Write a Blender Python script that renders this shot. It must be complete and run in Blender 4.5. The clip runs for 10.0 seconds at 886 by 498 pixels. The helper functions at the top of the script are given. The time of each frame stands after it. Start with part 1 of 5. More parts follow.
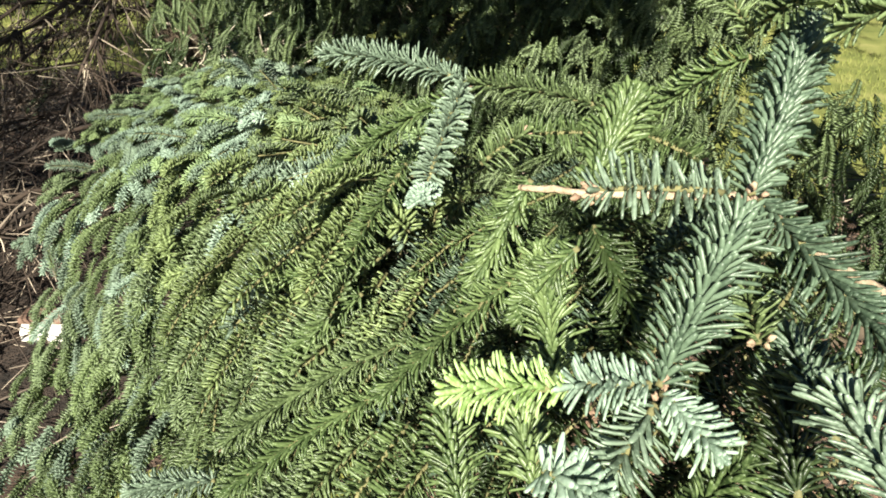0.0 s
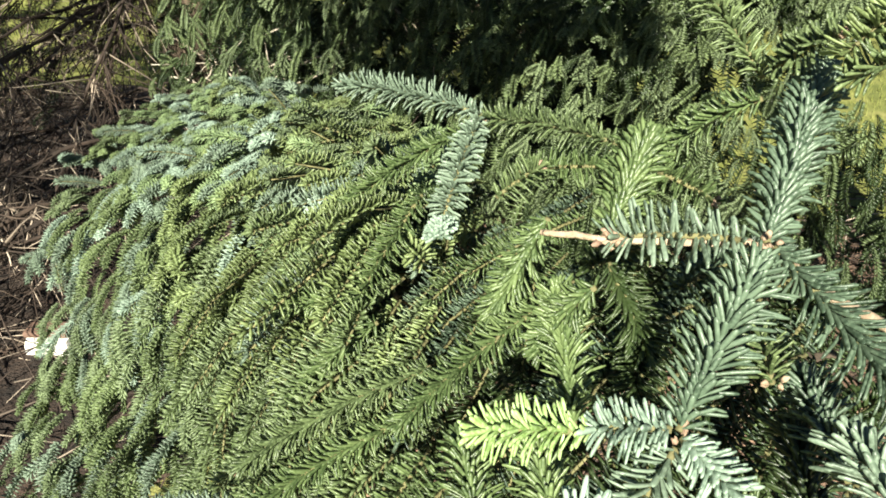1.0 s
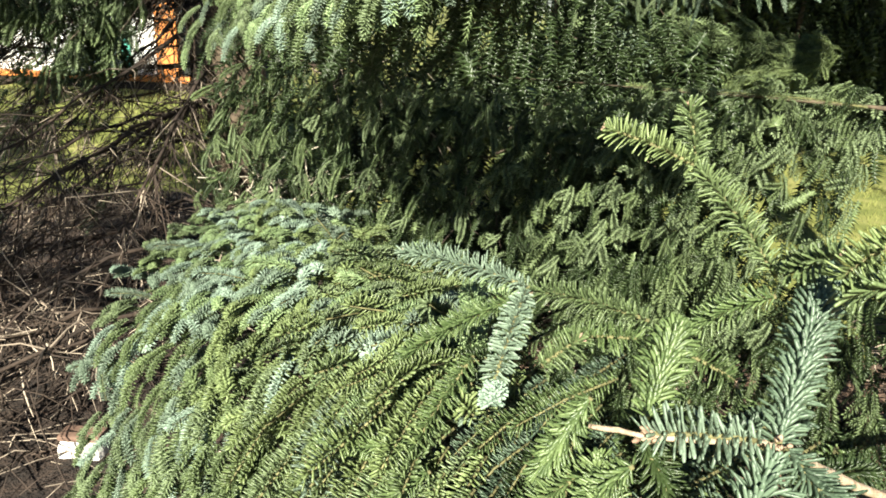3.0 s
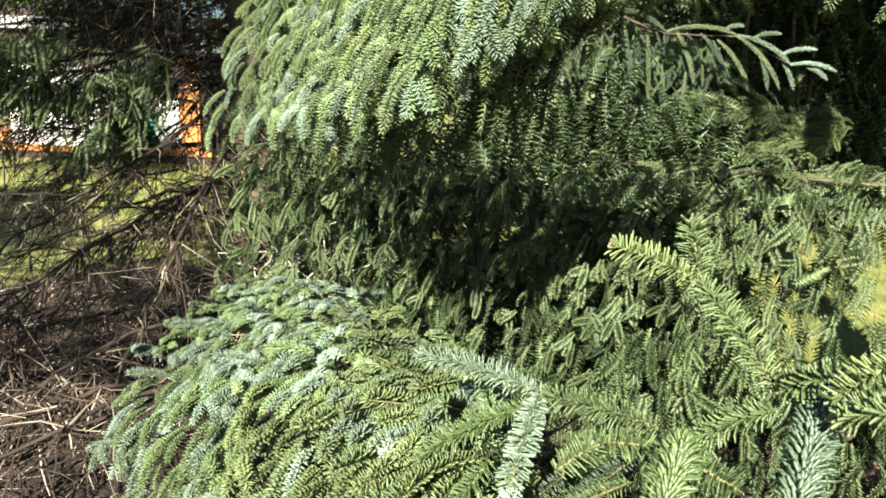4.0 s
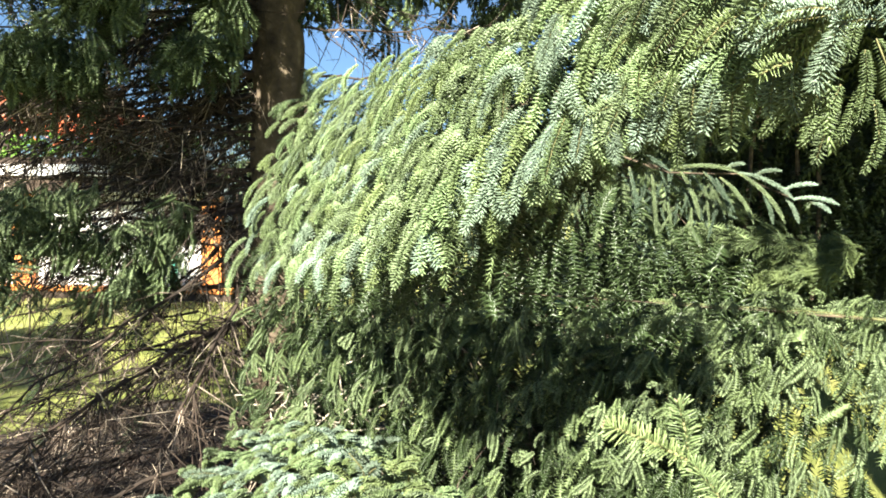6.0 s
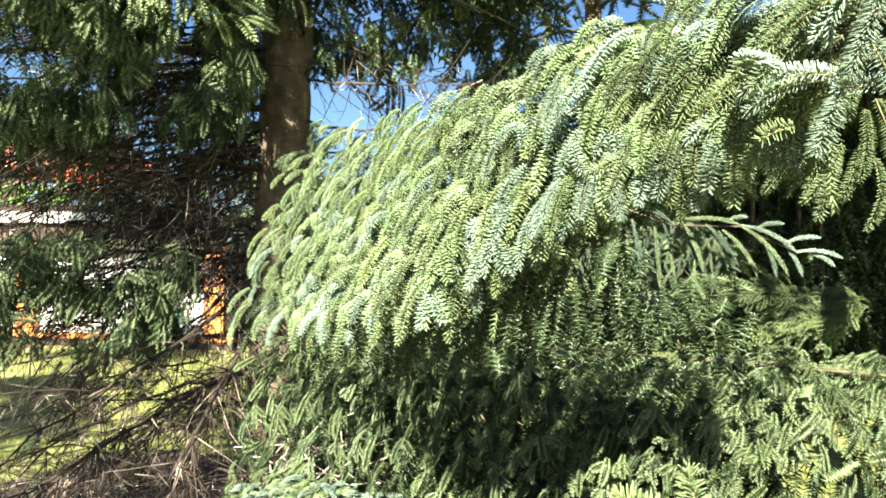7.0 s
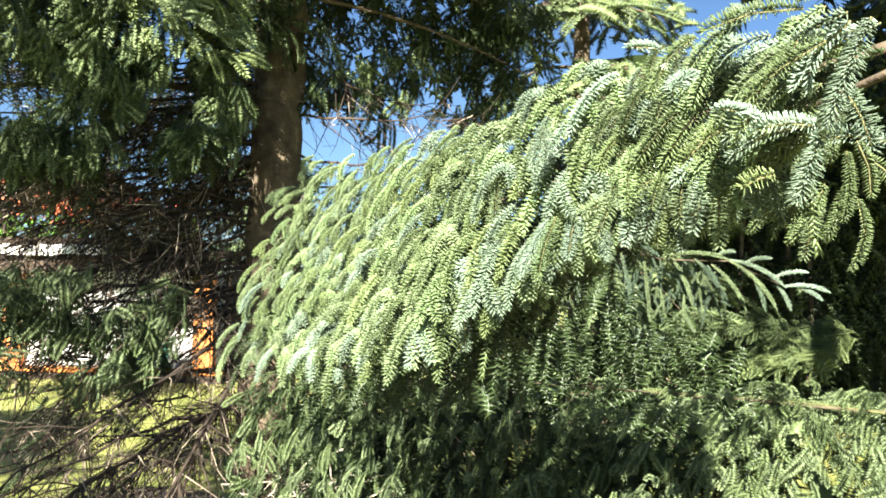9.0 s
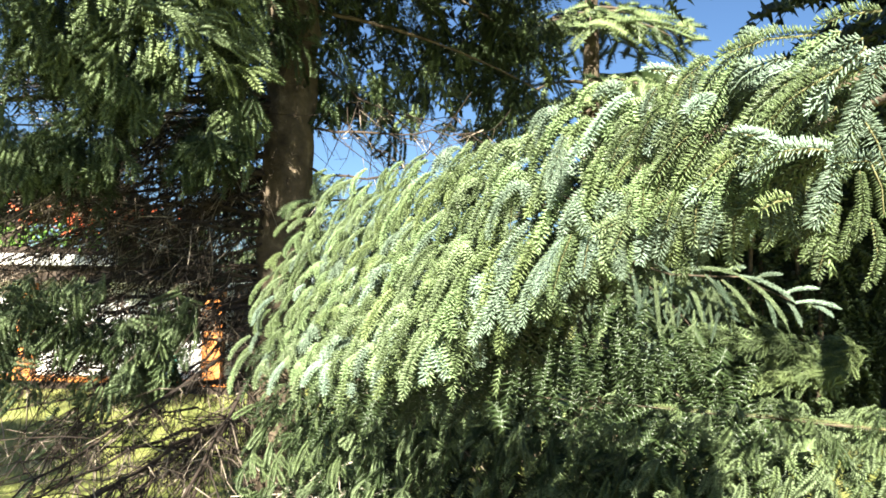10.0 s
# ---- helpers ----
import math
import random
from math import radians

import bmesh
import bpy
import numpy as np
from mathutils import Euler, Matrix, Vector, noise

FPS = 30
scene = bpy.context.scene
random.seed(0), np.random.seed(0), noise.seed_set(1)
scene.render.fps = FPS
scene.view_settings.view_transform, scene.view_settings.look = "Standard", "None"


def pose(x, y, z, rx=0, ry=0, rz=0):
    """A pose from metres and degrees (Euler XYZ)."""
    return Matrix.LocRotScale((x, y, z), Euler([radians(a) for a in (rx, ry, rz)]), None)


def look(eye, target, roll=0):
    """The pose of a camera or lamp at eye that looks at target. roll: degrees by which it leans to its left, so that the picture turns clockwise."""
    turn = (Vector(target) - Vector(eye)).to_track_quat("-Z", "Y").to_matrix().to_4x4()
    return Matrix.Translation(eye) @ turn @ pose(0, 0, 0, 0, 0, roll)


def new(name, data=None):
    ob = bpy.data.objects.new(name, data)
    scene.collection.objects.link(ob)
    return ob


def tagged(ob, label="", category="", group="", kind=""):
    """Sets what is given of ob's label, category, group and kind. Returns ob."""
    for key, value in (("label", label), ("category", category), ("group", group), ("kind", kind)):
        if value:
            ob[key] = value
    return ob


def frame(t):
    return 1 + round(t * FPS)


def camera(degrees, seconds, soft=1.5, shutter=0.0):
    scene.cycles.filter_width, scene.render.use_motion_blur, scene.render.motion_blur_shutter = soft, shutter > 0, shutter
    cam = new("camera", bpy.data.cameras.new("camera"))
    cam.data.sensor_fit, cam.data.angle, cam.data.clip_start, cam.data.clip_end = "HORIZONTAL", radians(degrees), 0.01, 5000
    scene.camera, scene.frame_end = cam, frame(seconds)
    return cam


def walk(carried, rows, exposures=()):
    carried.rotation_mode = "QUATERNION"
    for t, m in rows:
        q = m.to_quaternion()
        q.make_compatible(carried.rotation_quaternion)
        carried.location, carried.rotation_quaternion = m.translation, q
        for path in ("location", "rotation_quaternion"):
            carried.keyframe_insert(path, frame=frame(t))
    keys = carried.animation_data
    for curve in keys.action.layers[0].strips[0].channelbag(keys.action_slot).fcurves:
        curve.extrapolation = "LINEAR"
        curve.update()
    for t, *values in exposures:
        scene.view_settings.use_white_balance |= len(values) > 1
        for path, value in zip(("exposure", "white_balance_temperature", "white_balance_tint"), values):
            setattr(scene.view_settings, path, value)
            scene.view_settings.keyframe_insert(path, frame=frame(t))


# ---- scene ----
cam = camera(60.7, 10.0, soft=1.75)
# seconds, eye in metres, then pitch, yaw and roll in degrees
PATH = [
    (0, (0.0000, 0.0000, 1.5000), -26.67, -1.10, 1.18),
    (0.5, (0.0006, 0.0007, 1.5051), -26.43, -1.09, 1.18),
    (1, (-0.0100, -0.0037, 1.5155), -25.68, -0.95, 1.54),
    (1.5, (-0.0186, -0.0144, 1.5355), -24.45, -0.38, 1.84),
    (2, (-0.0331, -0.0301, 1.5559), -22.42, 0.03, 2.05),
    (2.5, (-0.0345, -0.0423, 1.5662), -20.21, 0.56, 2.35),
    (4, (-0.0357, -0.0768, 1.6285), -12.84, 2.68, 1.89),
    (4.5, (-0.0361, -0.0849, 1.6374), -10.25, 3.27, 1.60),
    (5, (-0.0275, -0.0947, 1.6529), -7.67, 3.86, 1.51),
    (5.5, (-0.0199, -0.1152, 1.6708), -5.29, 4.13, 0.47),
    (7, (-0.0237, -0.1181, 1.6976), 0.49, 4.47, 0.94),
    (7.5, (-0.0256, -0.1123, 1.7018), 1.78, 4.13, 1.10),
    (8, (-0.0130, -0.1096, 1.7037), 2.26, 3.96, 1.23),
    (8.5, (-0.0080, -0.1144, 1.7063), 2.70, 3.92, 1.14),
    (9, (-0.0194, -0.1268, 1.7145), 2.87, 3.84, 0.95),
    (9.5, (-0.0299, -0.1327, 1.7200), 3.27, 3.98, 1.24),
    (10, (-0.0351, -0.1442, 1.7231), 3.76, 4.41, 1.37),
]
walk(cam, [(t, pose(*eye, 90 + pitch, 0, yaw) @ pose(0, 0, 0, 0, 0, roll)) for t, eye, pitch, yaw, roll in PATH],
     exposures=[(0.0, 1.53), (2.5, 1.64), (4.0, 1.98), (5.0, 2.24), (7.5, 2.72), (10.0, 2.58)])

# ---- daylight ----
SUN_AZ, SUN_EL = 190.0, 29.0        # degrees clockwise from +y, and above the horizon
world = bpy.data.worlds.new("sky")
scene.world = world
world.use_nodes = True
wn = world.node_tree
sky = wn.nodes.new("ShaderNodeTexSky")
sky.sky_type, sky.sun_disc = "NISHITA", False
sky.dust_density, sky.ozone_density, sky.air_density = 0.2, 6.0, 1.0
sky.sun_elevation, sky.sun_rotation = radians(SUN_EL), radians(SUN_AZ)
wn.links.new(sky.outputs[0], wn.nodes["Background"].inputs[0])
wn.nodes["Background"].inputs[1].default_value = 0.026
sun = new("sun", bpy.data.lights.new("sun", "SUN"))
sun.data.energy, sun.data.angle, sun.data.color = 5.0, radians(0.53), (1.0, 0.955, 0.80)
toward = Vector((math.sin(radians(SUN_AZ)) * math.cos(radians(SUN_EL)), math.cos(radians(SUN_AZ)) * math.cos(radians(SUN_EL)), math.sin(radians(SUN_EL))))
sun.matrix_world = look(toward * 30, (0, 0, 0))


# ---- materials ----
def material(name):
    m = bpy.data.materials.new(name)
    m.use_nodes = True
    return m, m.node_tree.nodes, m.node_tree.links, m.node_tree.nodes["Principled BSDF"]


def ramp_of(nodes, stops):
    r = nodes.new("ShaderNodeValToRGB")
    while len(r.color_ramp.elements) < len(stops):
        r.color_ramp.elements.new(0.5)
    for e, (at_, c) in zip(r.color_ramp.elements, stops):
        e.position, e.color = at_, (*c, 1)
    return r


def noise_of(nodes, links, scale, detail=3.0, space="Object"):
    tc = nodes.new("ShaderNodeTexCoord")
    n = nodes.new("ShaderNodeTexNoise")
    n.inputs["Scale"].default_value, n.inputs["Detail"].default_value = scale, detail
    links.new(tc.outputs[space], n.inputs["Vector"])
    return n


def needle_material(name, dark, mid, light, rough=0.36, thin=0.14):
    """Waxy needles: each bundle and each needle has its own shade, light passes through a little."""
    m, nodes, links, b = material(name)
    geo, info = nodes.new("ShaderNodeNewGeometry"), nodes.new("ShaderNodeObjectInfo")
    big = noise_of(nodes, links, 7.0, 2.0)
    geo_pos = geo.outputs["Position"]
    links.new(geo_pos, big.inputs["Vector"])
    add1 = nodes.new("ShaderNodeMath"); add1.operation = "MULTIPLY_ADD"
    links.new(geo.outputs["Random Per Island"], add1.inputs[0])
    add1.inputs[1].default_value = 0.55
    links.new(big.outputs[0], add1.inputs[2])
    add2 = nodes.new("ShaderNodeMath"); add2.operation = "MULTIPLY_ADD"
    links.new(info.outputs["Random"], add2.inputs[0])
    add2.inputs[1].default_value = 0.35
    links.new(add1.outputs[0], add2.inputs[2])
    sub = nodes.new("ShaderNodeMath"); sub.operation = "SUBTRACT"
    links.new(add2.outputs[0], sub.inputs[0]); sub.inputs[1].default_value = 0.45
    r = ramp_of(nodes, [(0.12, dark), (0.5, mid), (0.9, light)])
    links.new(sub.outputs[0], r.inputs[0])
    fine = nodes.new("ShaderNodeTexNoise"); fine.inputs["Scale"].default_value, fine.inputs["Detail"].default_value = 520.0, 4.0
    links.new(geo_pos, fine.inputs["Vector"])
    bloom = nodes.new("ShaderNodeMapRange")
    bloom.inputs["From Min"].default_value, bloom.inputs["From Max"].default_value = 0.43, 0.80
    links.new(fine.outputs[0], bloom.inputs["Value"])
    wax = nodes.new("ShaderNodeMix"); wax.data_type = "RGBA"
    links.new(bloom.outputs[0], wax.inputs[0]); links.new(r.outputs[0], wax.inputs[6])
    wax.inputs[7].default_value = (*[min(0.7, c * 1.2 + 0.02) for c in light], 1)
    links.new(wax.outputs[2], b.inputs["Base Color"])
    b.inputs["Roughness"].default_value = rough
    b.inputs["Specular IOR Level"].default_value = 0.42
    bump = nodes.new("ShaderNodeBump"); bump.inputs["Strength"].default_value, bump.inputs["Distance"].default_value = 0.35, 0.0006
    links.new(fine.outputs[0], bump.inputs["Height"]); links.new(bump.outputs[0], b.inputs["Normal"])
    tr = nodes.new("ShaderNodeBsdfTranslucent")
    links.new(r.outputs[0], tr.inputs["Color"])
    mix = nodes.new("ShaderNodeMixShader"); mix.inputs[0].default_value = thin
    links.new(b.outputs[0], mix.inputs[1]); links.new(tr.outputs[0], mix.inputs[2])
    links.new(mix.outputs[0], nodes["Material Output"].inputs["Surface"])
    return m


def rough_material(name, stops, scale, rough=0.9, bump_scale=None, bump=0.4, detail=6.0, distance=0.01):
    m, nodes, links, b = material(name)
    n = noise_of(nodes, links, scale, detail)
    r = ramp_of(nodes, stops)
    links.new(n.outputs[0], r.inputs[0]); links.new(r.outputs[0], b.inputs["Base Color"])
    b.inputs["Roughness"].default_value = rough
    n2 = noise_of(nodes, links, bump_scale or scale * 6, 5.0)
    bp = nodes.new("ShaderNodeBump"); bp.inputs["Strength"].default_value, bp.inputs["Distance"].default_value = bump, distance
    links.new(n2.outputs[0], bp.inputs["Height"]); links.new(bp.outputs[0], b.inputs["Normal"])
    return m


NEEDLE = {
    "green": needle_material("needle_green", (0.019, 0.031, 0.012), (0.070, 0.101, 0.040), (0.172, 0.230, 0.098)),
    "lime": needle_material("needle_lime", (0.035, 0.050, 0.015), (0.104, 0.141, 0.051), (0.227, 0.290, 0.119)),
    "blue": needle_material("needle_blue", (0.038, 0.056, 0.036), (0.099, 0.141, 0.096), (0.222, 0.294, 0.213)),
    "pale": needle_material("needle_pale", (0.068, 0.104, 0.076), (0.168, 0.240, 0.180), (0.341, 0.443, 0.349)),
    # darker than blue: also carries the shade on the near right shoots
    "slate": needle_material("needle_slate_shade", (0.017, 0.031, 0.019), (0.050, 0.080, 0.050), (0.125, 0.180, 0.118)),
    "deep": needle_material("needle_deep", (0.018, 0.032, 0.010), (0.054, 0.088, 0.030), (0.148, 0.205, 0.078)),
    "fresh": needle_material("needle_fresh", (0.148, 0.23, 0.065), (0.265, 0.40, 0.13), (0.433, 0.58, 0.27)),
    "sage": needle_material("needle_sage", (0.031, 0.045, 0.021), (0.093, 0.129, 0.060), (0.214, 0.277, 0.141)),
    "mint": needle_material("needle_mint", (0.049, 0.079, 0.032), (0.129, 0.192, 0.081), (0.286, 0.383, 0.187)),
    # near black: shade inside and behind the boughs is put into this colour
    "dark": needle_material("needle_shade_dark", (0.010, 0.018, 0.006), (0.021, 0.038, 0.012), (0.044, 0.068, 0.022), thin=0.10),
}
TWIG = rough_material("twig_bark", [(0.3, (0.085, 0.08, 0.034)), (0.55, (0.17, 0.16, 0.068)), (0.75, (0.28, 0.26, 0.125))], 60.0, 0.8, bump=0.5, distance=0.002)
BUD = rough_material("bud_scales", [(0.3, (0.20, 0.12, 0.08)), (0.7, (0.44, 0.33, 0.23))], 120.0, 0.7, bump=0.4, distance=0.002)
BARK = rough_material("grey_bark", [(0.3, (0.04, 0.029, 0.02)), (0.6, (0.105, 0.078, 0.052)), (0.8, (0.22, 0.175, 0.12))], 14.0, 0.95, 60.0, 0.9)
DEADWOOD = rough_material("dead_wood", [(0.3, (0.016, 0.011, 0.008)), (0.55, (0.048, 0.032, 0.023)), (0.8, (0.15, 0.11, 0.08))], 3.0, 0.9, 80.0, 0.5)
# dead wood darkened for shade; a few islands paler for sunlit, bleached twigs
_m, _nodes, _links, _b = DEADWOOD, DEADWOOD.node_tree.nodes, DEADWOOD.node_tree.links, DEADWOOD.node_tree.nodes["Principled BSDF"]
_geo = _nodes.new("ShaderNodeNewGeometry")
_pale = ramp_of(_nodes, [(0.72, (0, 0, 0)), (0.97, (0.9, 0.9, 0.9))])
_links.new(_geo.outputs["Random Per Island"], _pale.inputs[0])
_mix = _nodes.new("ShaderNodeMix"); _mix.data_type = "RGBA"
_old = _b.inputs["Base Color"].links[0].from_socket
_links.new(_pale.outputs[0], _mix.inputs[0]); _links.new(_old, _mix.inputs[6])
_mix.inputs[7].default_value = (0.50, 0.41, 0.32, 1)
_links.new(_mix.outputs[2], _b.inputs["Base Color"])
NEARTWIG = rough_material("rough_twig", [(0.3, (0.24, 0.16, 0.10)), (0.6, (0.46, 0.36, 0.26))], 160.0, 0.9, 500.0, 0.8, distance=0.002)
PALEWOOD = rough_material("bleached_wood", [(0.3, (0.28, 0.23, 0.17)), (0.7, (0.6, 0.54, 0.44))], 25.0, 0.9, 90.0, 0.5)
LAWN = rough_material("lawn", [(0.3, (0.10, 0.13, 0.022)), (0.55, (0.22, 0.235, 0.06)), (0.75, (0.36, 0.33, 0.125))], 2.2, 0.95, 90.0, 0.8)
GRASS = needle_material("grass_blade", (0.10, 0.14, 0.02), (0.21, 0.25, 0.055), (0.34, 0.345, 0.11), 0.5, 0.3)
# near-black soil: the shade under the spruce is put into its colour
SOIL = rough_material("soil_litter_shaded", [(0.3, (0.012, 0.008, 0.006)), (0.55, (0.038, 0.024, 0.017)), (0.75, (0.11, 0.07, 0.05))], 9.0, 0.98, 70.0, 1.0, distance=0.03)


# ---- mesh helpers ----
def raw_mesh(name, verts, tris, mats, index=None, smooth=True):
    """A mesh of triangles from arrays."""
    me = bpy.data.meshes.new(name)
    verts, tris = np.asarray(verts, np.float32), np.asarray(tris, np.int32)
    me.vertices.add(len(verts)); me.vertices.foreach_set("co", verts.ravel())
    me.loops.add(tris.size); me.loops.foreach_set("vertex_index", tris.ravel())
    me.polygons.add(len(tris))
    me.polygons.foreach_set("loop_start", np.arange(0, tris.size, 3, dtype=np.int32))
    for m in mats:
        me.materials.append(m)
    if index is not None:
        me.polygons.foreach_set("material_index", np.asarray(index, np.int32))
    me.polygons.foreach_set("use_smooth", np.full(len(tris), smooth))
    me.update(calc_edges=True)
    return me


def put(name, me, parent=None, label=""):
    ob = new(name, me)
    if parent is not None:
        ob.parent = parent
        ob.matrix_parent_inverse = parent.matrix_world.inverted() if parent.parent is None else (parent.parent.matrix_basis @ parent.matrix_parent_inverse @ parent.matrix_basis).inverted()
    if label:
        tagged(ob, label)
    return ob


def part(name, bm, mat, parent, label=""):
    me = bpy.data.meshes.new(name)
    bm.to_mesh(me); bm.free()
    me.materials.append(mat)
    return put(name, me, parent, label)


def thing(name, place, label, category, group="", kind=""):
    ob = new(name)
    ob.empty_display_size = 0.1
    ob.matrix_basis = pose(*place)
    bpy.context.view_layer.update()
    return tagged(ob, label, category, group, kind)


def joined(pieces):
    """One set of arrays from several (verts, tris, index)."""
    vs, ts, ix, n = [], [], [], 0
    for v, t, i in pieces:
        vs.append(v); ts.append(t + n); ix.append(i); n += len(v)
    return np.concatenate(vs), np.concatenate(ts), np.concatenate(ix)


def tube(points, radii, sides=6, index=0, wobble=0.0, rng=None):
    """A tapered tube with closed ends along points."""
    p = np.asarray(points, float)
    n = len(p)
    r = np.interp(np.linspace(0, 1, n), np.linspace(0, 1, len(radii)), radii)
    d = np.gradient(p, axis=0)
    d /= np.linalg.norm(d, axis=1)[:, None] + 1e-9
    ref = np.array((0.31, 0.17, 0.93)) if abs(d[0] @ np.array((0.31, 0.17, 0.93))) < 0.9 else np.array((1.0, 0, 0))
    a = np.cross(d, ref); a /= np.linalg.norm(a, axis=1)[:, None] + 1e-9
    b = np.cross(d, a)
    ang = np.arange(sides) * 2 * np.pi / sides
    rr = r[:, None] * np.ones(sides)
    if wobble and rng is not None:
        rr = rr * (1 + wobble * rng.normal(size=rr.shape))
    v = p[:, None] + rr[..., None] * (np.cos(ang)[None, :, None] * a[:, None] + np.sin(ang)[None, :, None] * b[:, None])
    v = v.reshape(-1, 3)
    i, j = np.meshgrid(np.arange(n - 1), np.arange(sides), indexing="ij")
    q0, q1 = i * sides + j, i * sides + (j + 1) % sides
    t = np.concatenate([np.stack([q0, q1, q1 + sides], -1).reshape(-1, 3), np.stack([q0, q1 + sides, q0 + sides], -1).reshape(-1, 3)])
    v = np.concatenate([v, p[:1], p[-1:]])
    k = np.arange(sides)
    t = np.concatenate([t, np.stack([(k + 1) % sides, k, np.full(sides, n * sides)], -1),
                        np.stack([(n - 1) * sides + k, (n - 1) * sides + (k + 1) % sides, np.full(sides, n * sides + 1)], -1)])
    return v, t, np.full(len(t), index)


def bend(a, b, sag=0.0, n=8, side=0.0, rng=None, rough=0.0):
    """Points from a to b that sag in the middle."""
    a, b = np.asarray(a, float), np.asarray(b, float)
    s = np.linspace(0, 1, n)[:, None]
    p = a + (b - a) * s
    w = 4 * s * (1 - s)
    p[:, 2:] -= sag * w
    p[:, :1] += side * w
    if rng is not None and rough:
        p[1:-1] += rng.normal(size=(n - 2, 3)) * rough
    return p


# ---- needles and shoots ----
def needle_shape(level):
    """A unit needle along +y: verts, tris. Level 0 is the fullest."""
    sides, ys, ws = [(5, (0, 0.10, 0.5, 0.86, 0.98), (0.42, 0.75, 1.0, 0.97, 0.60)), (3, (0, 0.5, 0.93), (0.55, 1.1, 0.75)),
                     (3, (0, 0.6), (0.6, 1.05)), (3, (0.0,), (0.9,))][level]
    ang = np.arange(sides) * 2 * np.pi / sides + np.pi / 2
    ring = np.stack([np.cos(ang), np.zeros(sides), np.sin(ang) * 0.55], -1)
    v = np.concatenate([ring * w + np.array((0, y, 0)) for y, w in zip(ys, ws)] + [np.array([[0, 1.0, 0]])])
    t = []
    for i in range(len(ys) - 1):
        for j in range(sides):
            a, b = i * sides + j, i * sides + (j + 1) % sides
            t += [(a, a + sides, b), (b, a + sides, b + sides)]
    last = (len(ys) - 1) * sides
    t += [(last + j, len(v) - 1, last + (j + 1) % sides) for j in range(sides)]
    return v, np.array(t)


SHAPES = [needle_shape(i) for i in range(4)]
# a blunt leaf-like needle with a ridge, for shoots further off
SHAPES.append((np.array(((0, 0, 0), (-1, 0.62, 0), (1, 0.62, 0), (0, 0.5, 0.55), (0, 1, 0)), float), np.array(((0, 3, 1), (0, 2, 3), (1, 3, 4), (3, 2, 4), (0, 1, 2), (1, 4, 2)))))

_a = np.arange(3) * 2 * np.pi / 3 + np.pi / 2
_ring = np.stack([np.cos(_a), 0 * _a, np.sin(_a) * 0.6], -1)
# a blunt club-shaped needle, and the same with a waist
SHAPES.append((np.concatenate([[(0, 0, 0)], _ring + (0, 0.95, 0)]), np.array(((0, 1, 2), (0, 2, 3), (0, 3, 1), (3, 2, 1)))))
SHAPES.append((np.concatenate([[(0, 0, 0)], _ring + (0, 0.4, 0), _ring * 0.8 + (0, 0.97, 0)]),
               np.array(((0, 1, 2), (0, 2, 3), (0, 3, 1), (1, 4, 2), (2, 4, 5), (2, 5, 3), (3, 5, 6), (3, 6, 1), (1, 6, 4), (6, 5, 4)))))


